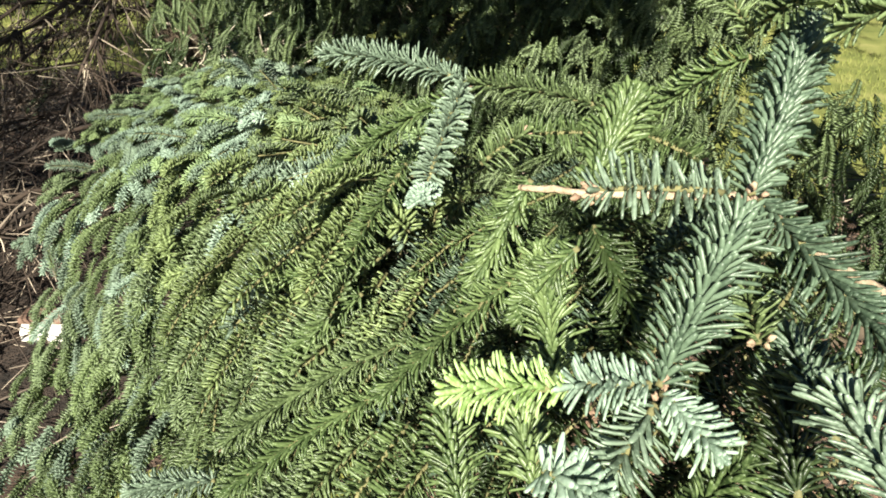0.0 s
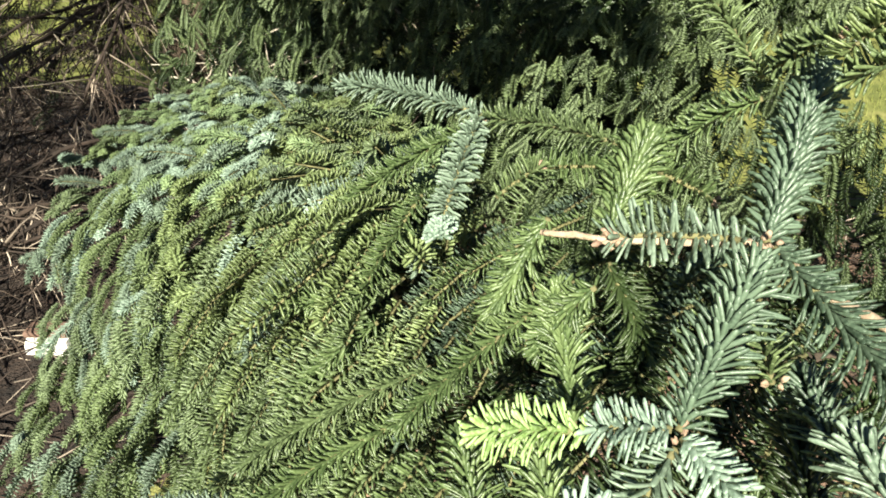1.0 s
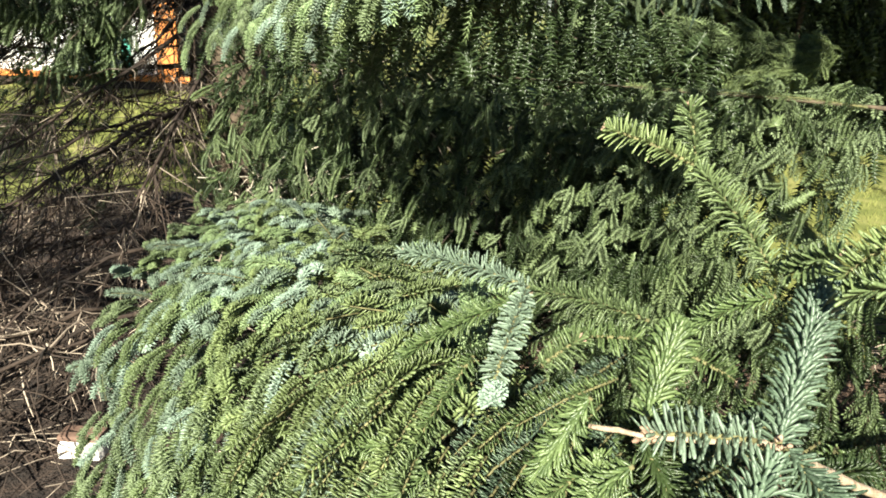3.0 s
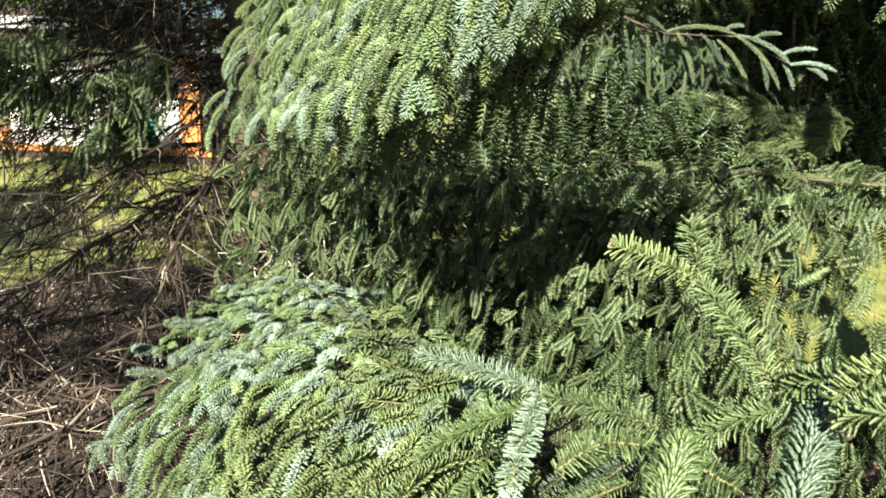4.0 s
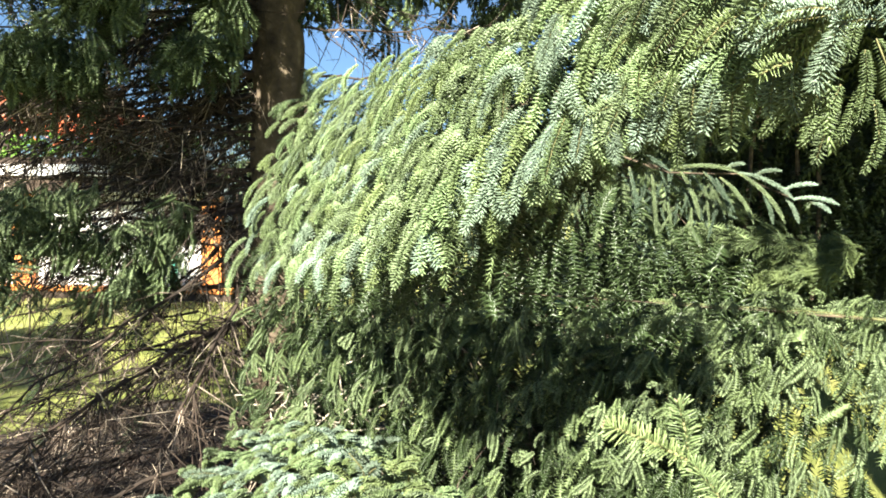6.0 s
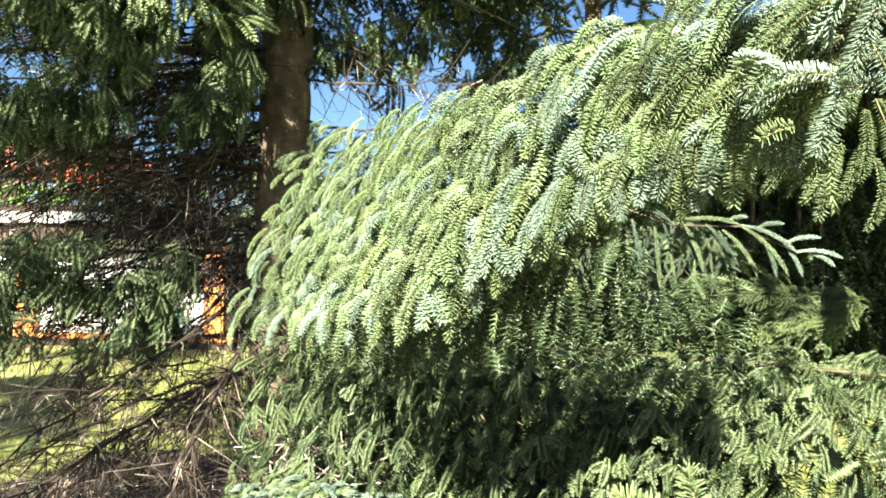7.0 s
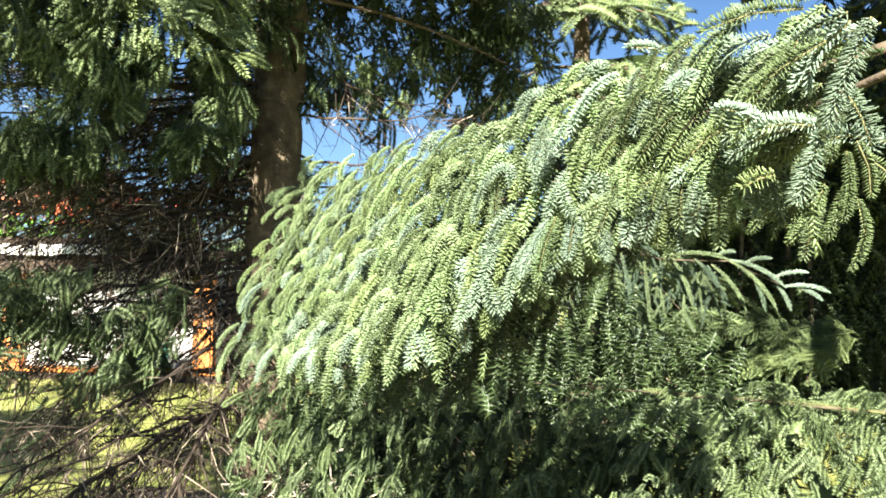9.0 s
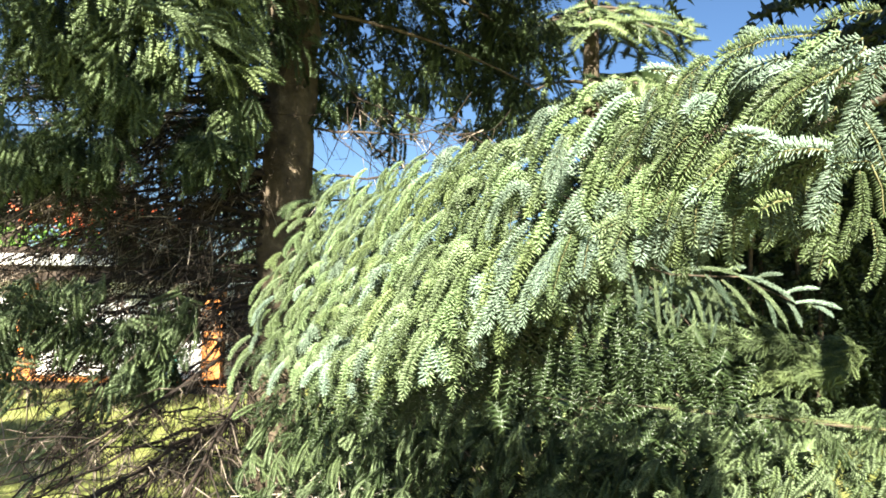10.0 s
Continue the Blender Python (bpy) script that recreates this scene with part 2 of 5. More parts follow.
def shoot(length, rng, level=1, needle=0.021, width=0.0014, step=0.0032, rows=4, ahead=62.0, spread=150.0, lift=0.25, arch=0.12, stem=0.0013, bud=True, ragged=0.12, top=0.75, top_ahead=None, loose=0.6, flat=False, gap=0.0):
    """A conifer shoot along +y with its upper side +z: stem, needles all round its upper arc, buds at the tip."""
    stations = max(4, int(length / step))
    s = (np.arange(stations) + 0.5) / stations
    s = np.repeat(s, rows) + (np.tile(np.arange(rows) % 2, stations) - 0.5) * 0.5 / stations + rng.normal(size=stations * rows) * 0.22 * loose / stations
    n = len(s)
    ranks = np.linspace(-1, 1, rows)
    if gap:
        ranks = np.sign(ranks) * (gap + (1 - gap) * np.abs(ranks))
    if flat:
        ranks = np.sign(ranks) * (0.6 + 0.4 * np.abs(ranks))
    roll_ = np.tile(ranks, stations) * np.radians(spread) + rng.normal(size=n) * 0.2 * loose
    side = np.clip(np.abs(roll_) / np.radians(spread), 0, 1)
    size = needle * (top + (1 - top) * side) * np.clip(0.62 + 1.3 * np.minimum(s, 0.3), 0, 1) * np.where(s > 0.85, 1 - (s - 0.85) * 2.0, 1.0) * (1 + ragged * loose * rng.normal(size=n))
    tilt = np.radians((ahead if top_ahead is None else top_ahead + (ahead - top_ahead) * side) - 30 * np.clip((s - 0.8) / 0.2, 0, 1) + 8 * loose * rng.normal(size=n))
    base = np.stack([np.zeros(n), s * length, arch * length * (s - s * s) * 4 * 0.5], -1)
    slope = arch * 2 * (1 - 2 * s)
    ahead_ = np.stack([np.zeros(n), np.ones(n), slope], -1); ahead_ /= np.linalg.norm(ahead_, axis=1)[:, None]
    out = np.stack([np.sin(roll_), np.zeros(n), np.cos(roll_)], -1)
    d = np.cos(tilt)[:, None] * ahead_ + np.sin(tilt)[:, None] * out
    d[:, 2] += lift * (1 + 0.4 * loose * rng.normal(size=n))
    d /= np.linalg.norm(d, axis=1)[:, None]
    x = np.cross(d, (0, 0, 1.0) if flat else out); x /= np.linalg.norm(x, axis=1)[:, None] + 1e-9
    z = np.cross(x, d)
    z *= np.where(z[:, 2:] < 0, -1, 1) if flat else 1
    nv, nt = SHAPES[level]
    w = width * (1 + 0.12 * rng.normal(size=n))
    curve = nv[:, 1] ** 2 * 0.10
    v = (base[:, None] + x[:, None] * (nv[:, 0][None, :, None] * w[:, None, None]) + d[:, None] * (nv[:, 1][None, :, None] * size[:, None, None])
         + z[:, None] * ((nv[:, 2][None, :] * w[:, None] + curve[None, :] * size[:, None])[..., None]))
    v = v.reshape(-1, 3)
    t = (nt[None] + (np.arange(n) * len(nv))[:, None, None]).reshape(-1, 3)
    foot = np.array([level == 0 and max(nv[k, 1] for k in tri) < 0.2 for tri in nt])
    pieces = [(v, t, np.tile(np.where(foot, 1, 0), n))]
    ss = np.linspace(0, 1, 6 if level < 2 else 3)
    axis = np.stack([0 * ss, ss * length, arch * length * (ss - ss * ss) * 2], -1)
    pieces.append(tube(axis, (stem * 1.3, stem * 0.7), (7, 5, 3, 3, 3, 3, 4)[level], 1 if level in (0, 1, 6) else 0))
    if bud and level < 2:
        for k in range(3):
            a = np.array((0.002 * (k - 1), length, 0))
            pieces.append(tube([a, a + (0.0008 * (k - 1), 0.002, 0.0004), a + (0.0014 * (k - 1), 0.0045, 0.0006)], (0.0012, 0.002, 0.0004), 5, 2))
    return joined(pieces)


def sprig(length, rng, forks=2, droop=0.25, **kw):
    """A shoot with side shoots that fork off it, flat in one plane and drooping at the sides."""
    arch = kw.get("arch", 0.12)
    pieces = [shoot(length, rng, **kw)]
    first = rng.choice((-1, 1))
    for k in range(forks):
        at_ = 0.12 + 0.5 * (k + rng.uniform(0.2, 0.8)) / max(1, forks)
        a = first * (-1) ** k * np.radians(rng.uniform(34, 50))
        v, t, ix = shoot(length * (0.78 - 0.5 * at_) * rng.uniform(0.85, 1.15), rng, **kw)
        d = rng.uniform(0.5, 1.3) * droop
        v = v @ np.array(((1, 0, 0), (0, np.cos(d), -np.sin(d)), (0, np.sin(d), np.cos(d))))
        v = v @ np.array(((np.cos(a), np.sin(a), 0), (-np.sin(a), np.cos(a), 0), (0, 0, 1)))
        pieces.append((v + (0, at_ * length, arch * length * (at_ - at_ * at_) * 2), t, ix))
    return joined(pieces)


def frame_of(way, up):
    """Turn with +y along way and +z near up, as a 3x3 array of columns."""
    y = np.asarray(way, float); y = y / np.linalg.norm(y)
    x = np.cross(y, up); x /= np.linalg.norm(x) + 1e-9
    return np.stack([x, y, np.cross(x, y)], -1)


def patch_point(grid, u, v):
    """A smooth sheet through a small grid of points: place, and the ways along u and v."""
    g = np.asarray(grid, float)
    def basis(k, s):
        c = np.linspace(0, 1, k)
        return np.array([np.prod([(s - c[j]) / (c[i] - c[j]) for j in range(k) if j != i]) for i in range(k)])
    def place(a, b):
        return np.einsum("i,j,ijk->k", basis(g.shape[0], b), basis(g.shape[1], a), g)
    e = 0.01
    return place(u, v), (place(u + e, v) - place(u - e, v)) / (2 * e), (place(u, v + e) - place(u, v - e)) / (2 * e)


def scatter(grid, count, flow, out, rng, deep=0.05, jitter=0.3, rise=0.05, keep=None, face=0.0):
    """Places for shoots over a sheet: base, way, up, depth under the surface (0..1), u, v. flow: shares of the u and v ways."""
    cols = max(1, int(math.sqrt(count * 1.3)))
    lines = max(1, count // cols)
    places = []
    for i in range(cols):
        for j in range(lines):
            u, v = (i + rng.uniform()) / cols, (j + rng.uniform()) / lines
            p, du, dv = patch_point(grid, u, v)
            if keep is not None and not keep(u, v, p, rng):
                continue
            nrm = np.cross(du, dv); nrm /= np.linalg.norm(nrm) + 1e-9
            if nrm @ np.asarray(out, float) < 0:
                nrm = -nrm
            nrm = nrm * (1 - face) + np.asarray(out, float) * face
            nrm /= np.linalg.norm(nrm)
            du, dv = du / (np.linalg.norm(du) + 1e-9), dv / (np.linalg.norm(dv) + 1e-9)
            fu, fv = flow(u, v) if callable(flow) else flow
            way = fu * du + fv * dv
            way /= np.linalg.norm(way)
            way = way + nrm * rng.normal(rise(u, v) if callable(rise) else rise, 0.13) + rng.normal(size=3) * (jitter(u, v) if callable(jitter) else jitter) * 0.5
            h = rng.uniform() ** 1.5
            places.append((p - nrm * h * deep, way / np.linalg.norm(way), nrm, h, u, v))
    return places


def shoot_set(n, rng, lengths, **kw):
    return [(L, shoot(L, rng, **kw)) for L in np.linspace(*lengths, n)]


def sprig_set(n, rng, lengths, forks=(1, 2), **kw):
    return [(L, sprig(L, rng, int(rng.integers(forks[0], forks[1] + 1)), **kw)) for L in np.linspace(*lengths, n)]


def foliage(places, kinds, pick, rng, parent, singles=0, mats=None, scale=(0.85, 1.15), label="", twist=0.25):
    """Shoots at places. The first singles of them are objects of their own on shared meshes, the rest one joined mesh per colour."""
    order = sorted(range(len(places)), key=lambda i: places[i][3])
    cache, rest = {}, {}
    for rank, i in enumerate(order):
        base, way, up, h, u, v = places[i]
        k = int(rng.integers(len(kinds)))
        colour = pick(u, v, h, rng)
        s = rng.uniform(*scale)
        turn = frame_of(way, up + rng.normal(size=3) * twist) * s
        if rank < singles:
            if (k, colour) not in cache:
                g = kinds[k][1]
                cache[k, colour] = raw_mesh("shoot", g[0], g[1], [NEEDLE[colour], TWIG, BUD], g[2])
            ob = put("shoot", cache[k, colour], parent)
            m = Matrix([[*turn[r], base[r]] for r in range(3)] + [[0, 0, 0, 1]])
            ob.matrix_basis = m
        else:
            g = kinds[k][1]
            rest.setdefault(colour, []).append(((g[0] @ turn.T + base).astype(np.float32), g[1], g[2]))
    for colour, pieces in rest.items():
        vv, tt, ii = joined(pieces)
        tagged(put("foliage", raw_mesh("foliage", vv, tt, [NEEDLE[colour], TWIG, BUD], ii), parent), label, kind="stuff")


def choose(**shares):
    names = list(shares)
    w = np.array([shares[k] for k in names], float); w /= w.sum()
    return lambda u, v, h, rng: names[int(rng.choice(len(names), p=w))]


# ---- ground ----
rng = np.random.default_rng(4)
def ground_height(x, y):
    a, b = np.clip((y - 5.6) / 3.2, 0, 1), np.clip((-2.0 - x) / 1.2, 0, 1)
    bank = 0.42 * a * a * (3 - 2 * a) * b * b * (3 - 2 * b)
    return bank + 0.05 * np.sin(0.5 * x + 1) * np.cos(0.4 * y) * np.exp(-(x * x + y * y) / 900)


gx = np.concatenate([np.linspace(-900, -20, 14), np.linspace(-18, 18, 73), np.linspace(20, 900, 14)])
gy = np.concatenate([np.linspace(-900, -10, 14), np.linspace(-8, 28, 73), np.linspace(30, 900, 14)])
X, Y = np.meshgrid(gx, gy, indexing="ij")
V = np.stack([X, Y, ground_height(X, Y)], -1).reshape(-1, 3)
ii, jj = np.meshgrid(np.arange(len(gx) - 1), np.arange(len(gy) - 1), indexing="ij")
q = ii * len(gy) + jj
T = np.concatenate([np.stack([q, q + len(gy), q + len(gy) + 1], -1).reshape(-1, 3), np.stack([q, q + len(gy) + 1, q + 1], -1).reshape(-1, 3)])
tagged(new("ground", raw_mesh("ground", V, T, [LAWN])), "sunlit short lawn with dry patches", "lawn", kind="structure")

# bare soil under the trees
def soil_bed(name, cx, cy, rx, ry, label):
    n, rings = 40, 8
    vs, ts = [(cx, cy, 0.05 + ground_height(cx, cy))], []
    for r in range(1, rings + 1):
        for k in range(n):
            a = 2 * math.pi * k / n
            f = r / rings * (1 + 0.12 * math.sin(3 * a + 1) + 0.07 * math.sin(7 * a))
            x, y = cx + rx * f * math.cos(a), cy + ry * f * math.sin(a)
            vs.append((x, y, ground_height(x, y) + 0.06 * (1 - (r / rings) ** 2) - 0.004 * (r == rings) + 0.006 + 0.012 * rng.normal() * (r < rings)))
    for k in range(n):
        ts.append((0, 1 + k, 1 + (k + 1) % n))
        for r in range(rings - 1):
            a, b = 1 + r * n + k, 1 + r * n + (k + 1) % n
            ts += [(a, a + n, b), (b, a + n, b + n)]
    return tagged(new(name, raw_mesh(name, vs, ts, [SOIL])), label, "soil", kind="structure")


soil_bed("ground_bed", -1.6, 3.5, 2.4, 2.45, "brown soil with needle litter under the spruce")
# lighter soil for the fir bed, sun on it put into the colour
SOIL = rough_material("dry_soil_sunlit", [(0.3, (0.10, 0.065, 0.045)), (0.55, (0.24, 0.15, 0.10)), (0.75, (0.45, 0.30, 0.20))], 9.0, 0.98, 70.0, 1.0, distance=0.03)
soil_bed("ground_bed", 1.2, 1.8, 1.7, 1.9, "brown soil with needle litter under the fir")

# ---- the fir: boughs that reach out from a trunk ----
rng = np.random.default_rng(11)
fir = thing("fir_tree", (1.75, 1.45, 0), "blue-green fir with thick waxy needles and drooping boughs", "tree")
trunk_pts = bend((1.75, 1.45, -0.1), (2.75, 2.35, 12.1), 0, 20, rng=rng, rough=0.01)
put("trunk", raw_mesh("trunk", *tube(trunk_pts, (0.13, 0.11, 0.02), 14, 0, 0.04, rng)[:2], [BARK]), fir, "grey-brown scaly fir trunk")


def bough(points, radii, parent, label, twigs=(), mat=TWIG):
    points = np.asarray(points, float)
    n_ = (len(points) - 1) * 4 + 1
    points = np.stack([np.interp(np.linspace(0, len(points) - 1, n_), np.arange(len(points)), points[:, k]) for k in range(3)], -1)
    points[1:-1] += rng.normal(size=(n_ - 2, 3)) * min(radii) * 0.35
    pieces = [tube(points, radii, 8, 0, 0.12, rng)] + [tube(p, r, 6, 0, 0.06, rng) for p, r in twigs]
    v, t, _ = joined(pieces)
    return put("bough", raw_mesh("bough", v, t, [mat]), parent, label)


# slate and dark rows: shade on these shoots is put into their colour
NEAR_A = [
    ("comb", "blue", (0.026, 0.536, 1.365), (-0.085, 0.607, 1.367)),
    ("comb", "green", (0.114, 0.487, 1.361), (0.029, 0.535, 1.363)),
    ("comb", "blue", (0.023, 0.535, 1.363), (-0.003, 0.465, 1.311)),
    ("comb", "deep", (0.015, 0.536, 1.354), (-0.083, 0.589, 1.266)),
    ("fat", "deep", (0.074, 0.320, 1.372), (0.110, 0.403, 1.393)),
    ("fat", "slate", (0.127, 0.276, 1.387), (0.211, 0.430, 1.428)),
    ("comb", "blue", (0.118, 0.277, 1.387), (0.064, 0.278, 1.387)),
    ("fat", "slate", (0.128, 0.271, 1.387), (0.170, 0.221, 1.344)),
    ("fat", "slate", (0.080, 0.212, 1.341), (0.119, 0.263, 1.383)),
    ("comb", "fresh", (0.050, 0.218, 1.335), (0.009, 0.235, 1.321)),
]
NEAR_B = [
    ("comb", "pale", (0.077, 0.212, 1.342), (0.052, 0.219, 1.336)),
    ("fat", "pale", (0.081, 0.211, 1.339), (0.095, 0.192, 1.330)),
    ("comb", "blue", (0.079, 0.209, 1.336), (0.066, 0.204, 1.308)),
    ("comb", "pale", (0.062, 0.197, 1.304), (0.038, 0.190, 1.323)),
    ("fat", "blue", (0.142, 0.159, 1.332), (0.137, 0.200, 1.347)),
    ("comb", "deep", (0.177, 0.422, 1.410), (0.146, 0.468, 1.367)),
    ("comb", "deep", (0.062, 0.372, 1.307), (-0.028, 0.388, 1.201)),
    ("comb", "deep", (-0.021, 0.390, 1.206), (-0.143, 0.406, 1.100)),
    ("comb", "green", (-0.009, 0.421, 1.223), (-0.164, 0.468, 1.088)),
    ("comb", "deep", (-0.018, 0.520, 1.308), (-0.068, 0.499, 1.220)),
]
NEAR_C = [
    ("fat", "deep", (0.053, 0.373, 1.354), (0.027, 0.400, 1.273)),
    ("fat", "deep", (0.061, 0.291, 1.280), (0.058, 0.356, 1.319)),
    ("fat", "dark", (0.086, 0.362, 1.333), (0.108, 0.340, 1.291)),
    ("comb", "deep", (-0.010, 0.332, 1.225), (-0.043, 0.295, 1.194)),
    ("fat", "deep", (0.016, 0.266, 1.228), (0.008, 0.328, 1.240)),
    ("fat", "deep", (0.047, 0.247, 1.258), (0.043, 0.296, 1.266)),
    ("fat", "dark", (0.147, 0.222, 1.280), (0.159, 0.274, 1.294)),
    ("comb", "green", (0.144, 0.275, 1.317), (0.142, 0.293, 1.332)),
    ("comb", "blue", (-0.163, 0.440, 1.078), (-0.251, 0.482, 1.024)),
    ("comb", "deep", (0.127, 0.431, 1.361), (0.157, 0.414, 1.350)),
]
NEAR_D = [
    ("comb", "green", (0.033, 0.472, 1.326), (0.062, 0.481, 1.345)),
    ("fat", "pale", (-0.001, 0.465, 1.311), (-0.007, 0.419, 1.320)),
    ("comb", "deep", (-0.069, 0.509, 1.219), (-0.167, 0.613, 1.155)),
    ("comb", "deep", (-0.049, 0.477, 1.223), (-0.135, 0.528, 1.098)),
    ("fat", "dark", (0.116, 0.369, 1.303), (0.099, 0.328, 1.266)),
    ("fat", "slate", (0.162, 0.232, 1.300), (0.163, 0.284, 1.314)),
    ("comb", "deep", (0.048, 0.526, 1.324), (0.111, 0.499, 1.340)),
    ("comb", "pale", (-0.114, 0.709, 1.237), (-0.125, 0.670, 1.225)),
    ("comb", "deep", (0.070, 0.321, 1.340), (0.053, 0.358, 1.279)),
    ("fat", "deep", (0.099, 0.206, 1.290), (0.116, 0.213, 1.304)),
    ("comb", "dark", (0.035, 0.395, 1.240), (0.048, 0.360, 1.215)),
]
NEAR_E = [
    ("comb", "green", (0.182, 0.438, 1.418), (0.139, 0.502, 1.478)),
    ("comb", "lime", (0.139, 0.502, 1.478), (0.073, 0.521, 1.501)),
    ("comb", "green", (0.138, 0.504, 1.482), (0.134, 0.529, 1.520)),
    ("comb", "lime", (0.215, 0.354, 1.477), (0.180, 0.353, 1.448)),
    ("comb", "green", (0.175, 0.410, 1.429), (0.190, 0.377, 1.454)),
    ("comb", "green", (0.204, 0.324, 1.455), (0.187, 0.350, 1.439)),
]
near_limb = bough([(1.153, 0.728, 0.766), (0.528, 0.507, 1.149), (0.289, 0.393, 1.268), (0.185, 0.329, 1.337), (0.130, 0.278, 1.384), (0.118, 0.278, 1.385), (0.063, 0.277, 1.386), (0.036, 0.288, 1.384)],
                  (0.006, 0.004, 0.0024, 0.0016, 0.0013), fir, "pale tan twig with bare knotty nodes", [], NEARTWIG)
for c in ((0.127, 0.273, 1.387), (0.063, 0.277, 1.385), (0.080, 0.211, 1.340), (0.144, 0.275, 1.317)):
    for k in range(7):
        a = rng.normal(size=3) * 0.0019
        e = np.array(c) + a
        put("bud", raw_mesh("bud", *tube([e, e + a * 0.5 + (0, 0, 0.001), e + a], (0.0010, 0.0015, 0.0004), 6, 0, 0.3, rng)[:2], [BUD]), near_limb, "dry tan bud scales")


def near_shoots(rows):
    for kind, colour, a, b in rows:
        a, b = np.array(a), np.array(b)
        L = float(np.linalg.norm(b - a))
        young = colour in ("pale", "fresh")    # short, crowded needles
        f = 0.70 if young else 1.0
        if kind == "fat":
            g = shoot(L, rng, 0, needle=0.0178 * f, width=0.00136, step=0.0036 if young else 0.0043, rows=10 if young else 9, ahead=60, spread=102, lift=0.10, arch=0.05, top=0.66, top_ahead=40, loose=0.8, bud=rng.uniform() < 0.3)
        else:
            g = shoot(L, rng, 0, needle=0.0150 * f ** 0.5, width=0.00128, step=0.0036 if young else 0.0043, rows=9 if young else 7, ahead=70, spread=112, lift=0.16, arch=0.10, top=0.92, top_ahead=70, stem=0.0013, loose=0.85, bud=rng.uniform() < 0.3)
        ob = put("shoot", raw_mesh("shoot", g[0], g[1], [NEEDLE[colour], TWIG, BUD], g[2]), near_limb)
        turn = frame_of(b - a, (-0.15, -0.55, 0.85))
        ob.matrix_basis = Matrix([[*turn[r], a[r]] for r in range(3)] + [[0, 0, 0, 1]])


for rows in (NEAR_A, NEAR_B, NEAR_C, NEAR_D, NEAR_E):
    near_shoots(rows)

# shoots underneath the near ones, their shade put into darker needle colours
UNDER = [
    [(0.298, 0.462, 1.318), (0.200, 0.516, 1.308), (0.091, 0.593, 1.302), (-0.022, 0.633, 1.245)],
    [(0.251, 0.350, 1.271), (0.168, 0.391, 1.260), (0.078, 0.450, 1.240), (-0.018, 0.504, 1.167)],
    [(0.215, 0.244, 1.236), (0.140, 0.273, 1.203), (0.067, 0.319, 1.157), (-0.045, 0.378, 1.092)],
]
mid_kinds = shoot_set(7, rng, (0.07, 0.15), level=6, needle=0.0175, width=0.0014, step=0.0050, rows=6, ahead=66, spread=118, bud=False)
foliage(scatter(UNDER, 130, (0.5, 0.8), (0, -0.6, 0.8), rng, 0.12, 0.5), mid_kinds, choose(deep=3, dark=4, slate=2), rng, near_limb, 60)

# the lower bough, a long hump that falls away
HUMP = [
    [(-0.002, 0.825, 1.248), (-0.234, 1.773, 1.010), (-0.763, 2.802, 0.809), (-1.075, 2.520, 0.682)],
    [(-0.023, 0.549, 1.255), (-0.196, 0.933, 1.121), (-0.535, 1.459, 0.929), (-1.029, 1.912, 0.698)],
    [(-0.028, 0.454, 1.200), (-0.203, 0.753, 1.031), (-0.504, 1.162, 0.786), (-0.952, 1.583, 0.492)],
    [(-0.051, 0.370, 1.121), (-0.218, 0.571, 0.891), (-0.481, 0.807, 0.638), (-0.947, 1.119, 0.349)],
]
hump_limb = bough([(1.72, 1.42, 0.72), (1.2, 1.25, 0.80), (0.6, 1.0, 0.84), (0.1, 1.0, 0.90), (-0.3, 1.2, 0.92), (-0.7, 1.65, 0.62)], (0.022, 0.014, 0.006), fir, "drooping lower bough with dense shoots", [], BARK)
hump_near = sprig_set(8, rng, (0.09, 0.17), (0, 1), level=6, needle=0.0185, width=0.0018, step=0.0060, rows=6, ahead=68, spread=115, top=0.9, arch=0.16, loose=0.5, bud=False)
hump_far = sprig_set(9, rng, (0.085, 0.16), (0, 1), level=2, needle=0.0195, width=0.0027, step=0.0078, rows=7, ahead=64, spread=115, top=0.85, arch=0.2, loose=0.4)
hump_deep = shoot_set(5, rng, (0.09, 0.15), level=3, needle=0.019, width=0.0022, step=0.0085, rows=5, ahead=60, spread=130)


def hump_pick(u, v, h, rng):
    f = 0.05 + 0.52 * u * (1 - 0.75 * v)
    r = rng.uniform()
    # more lime towards the top: sun on it put into the colour
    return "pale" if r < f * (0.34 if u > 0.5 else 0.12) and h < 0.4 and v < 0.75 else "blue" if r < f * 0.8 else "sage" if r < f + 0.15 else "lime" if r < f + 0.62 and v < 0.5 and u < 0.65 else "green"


hump_places = scatter(HUMP, 760, lambda u, v: (0.50 - 0.25 * u, 0.9), (-0.3, -0.5, 0.9), rng, 0.13, lambda u, v: 0.5 if v < 0.22 else 0.26, lambda u, v: 0.38 if v < 0.3 else 0.16)
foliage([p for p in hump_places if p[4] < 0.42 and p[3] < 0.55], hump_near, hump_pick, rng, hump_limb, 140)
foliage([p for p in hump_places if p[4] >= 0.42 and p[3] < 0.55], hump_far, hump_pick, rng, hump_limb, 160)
# inner shoots mostly near black: shade between the shoots put into colour
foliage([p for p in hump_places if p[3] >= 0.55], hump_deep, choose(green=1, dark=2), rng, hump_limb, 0)

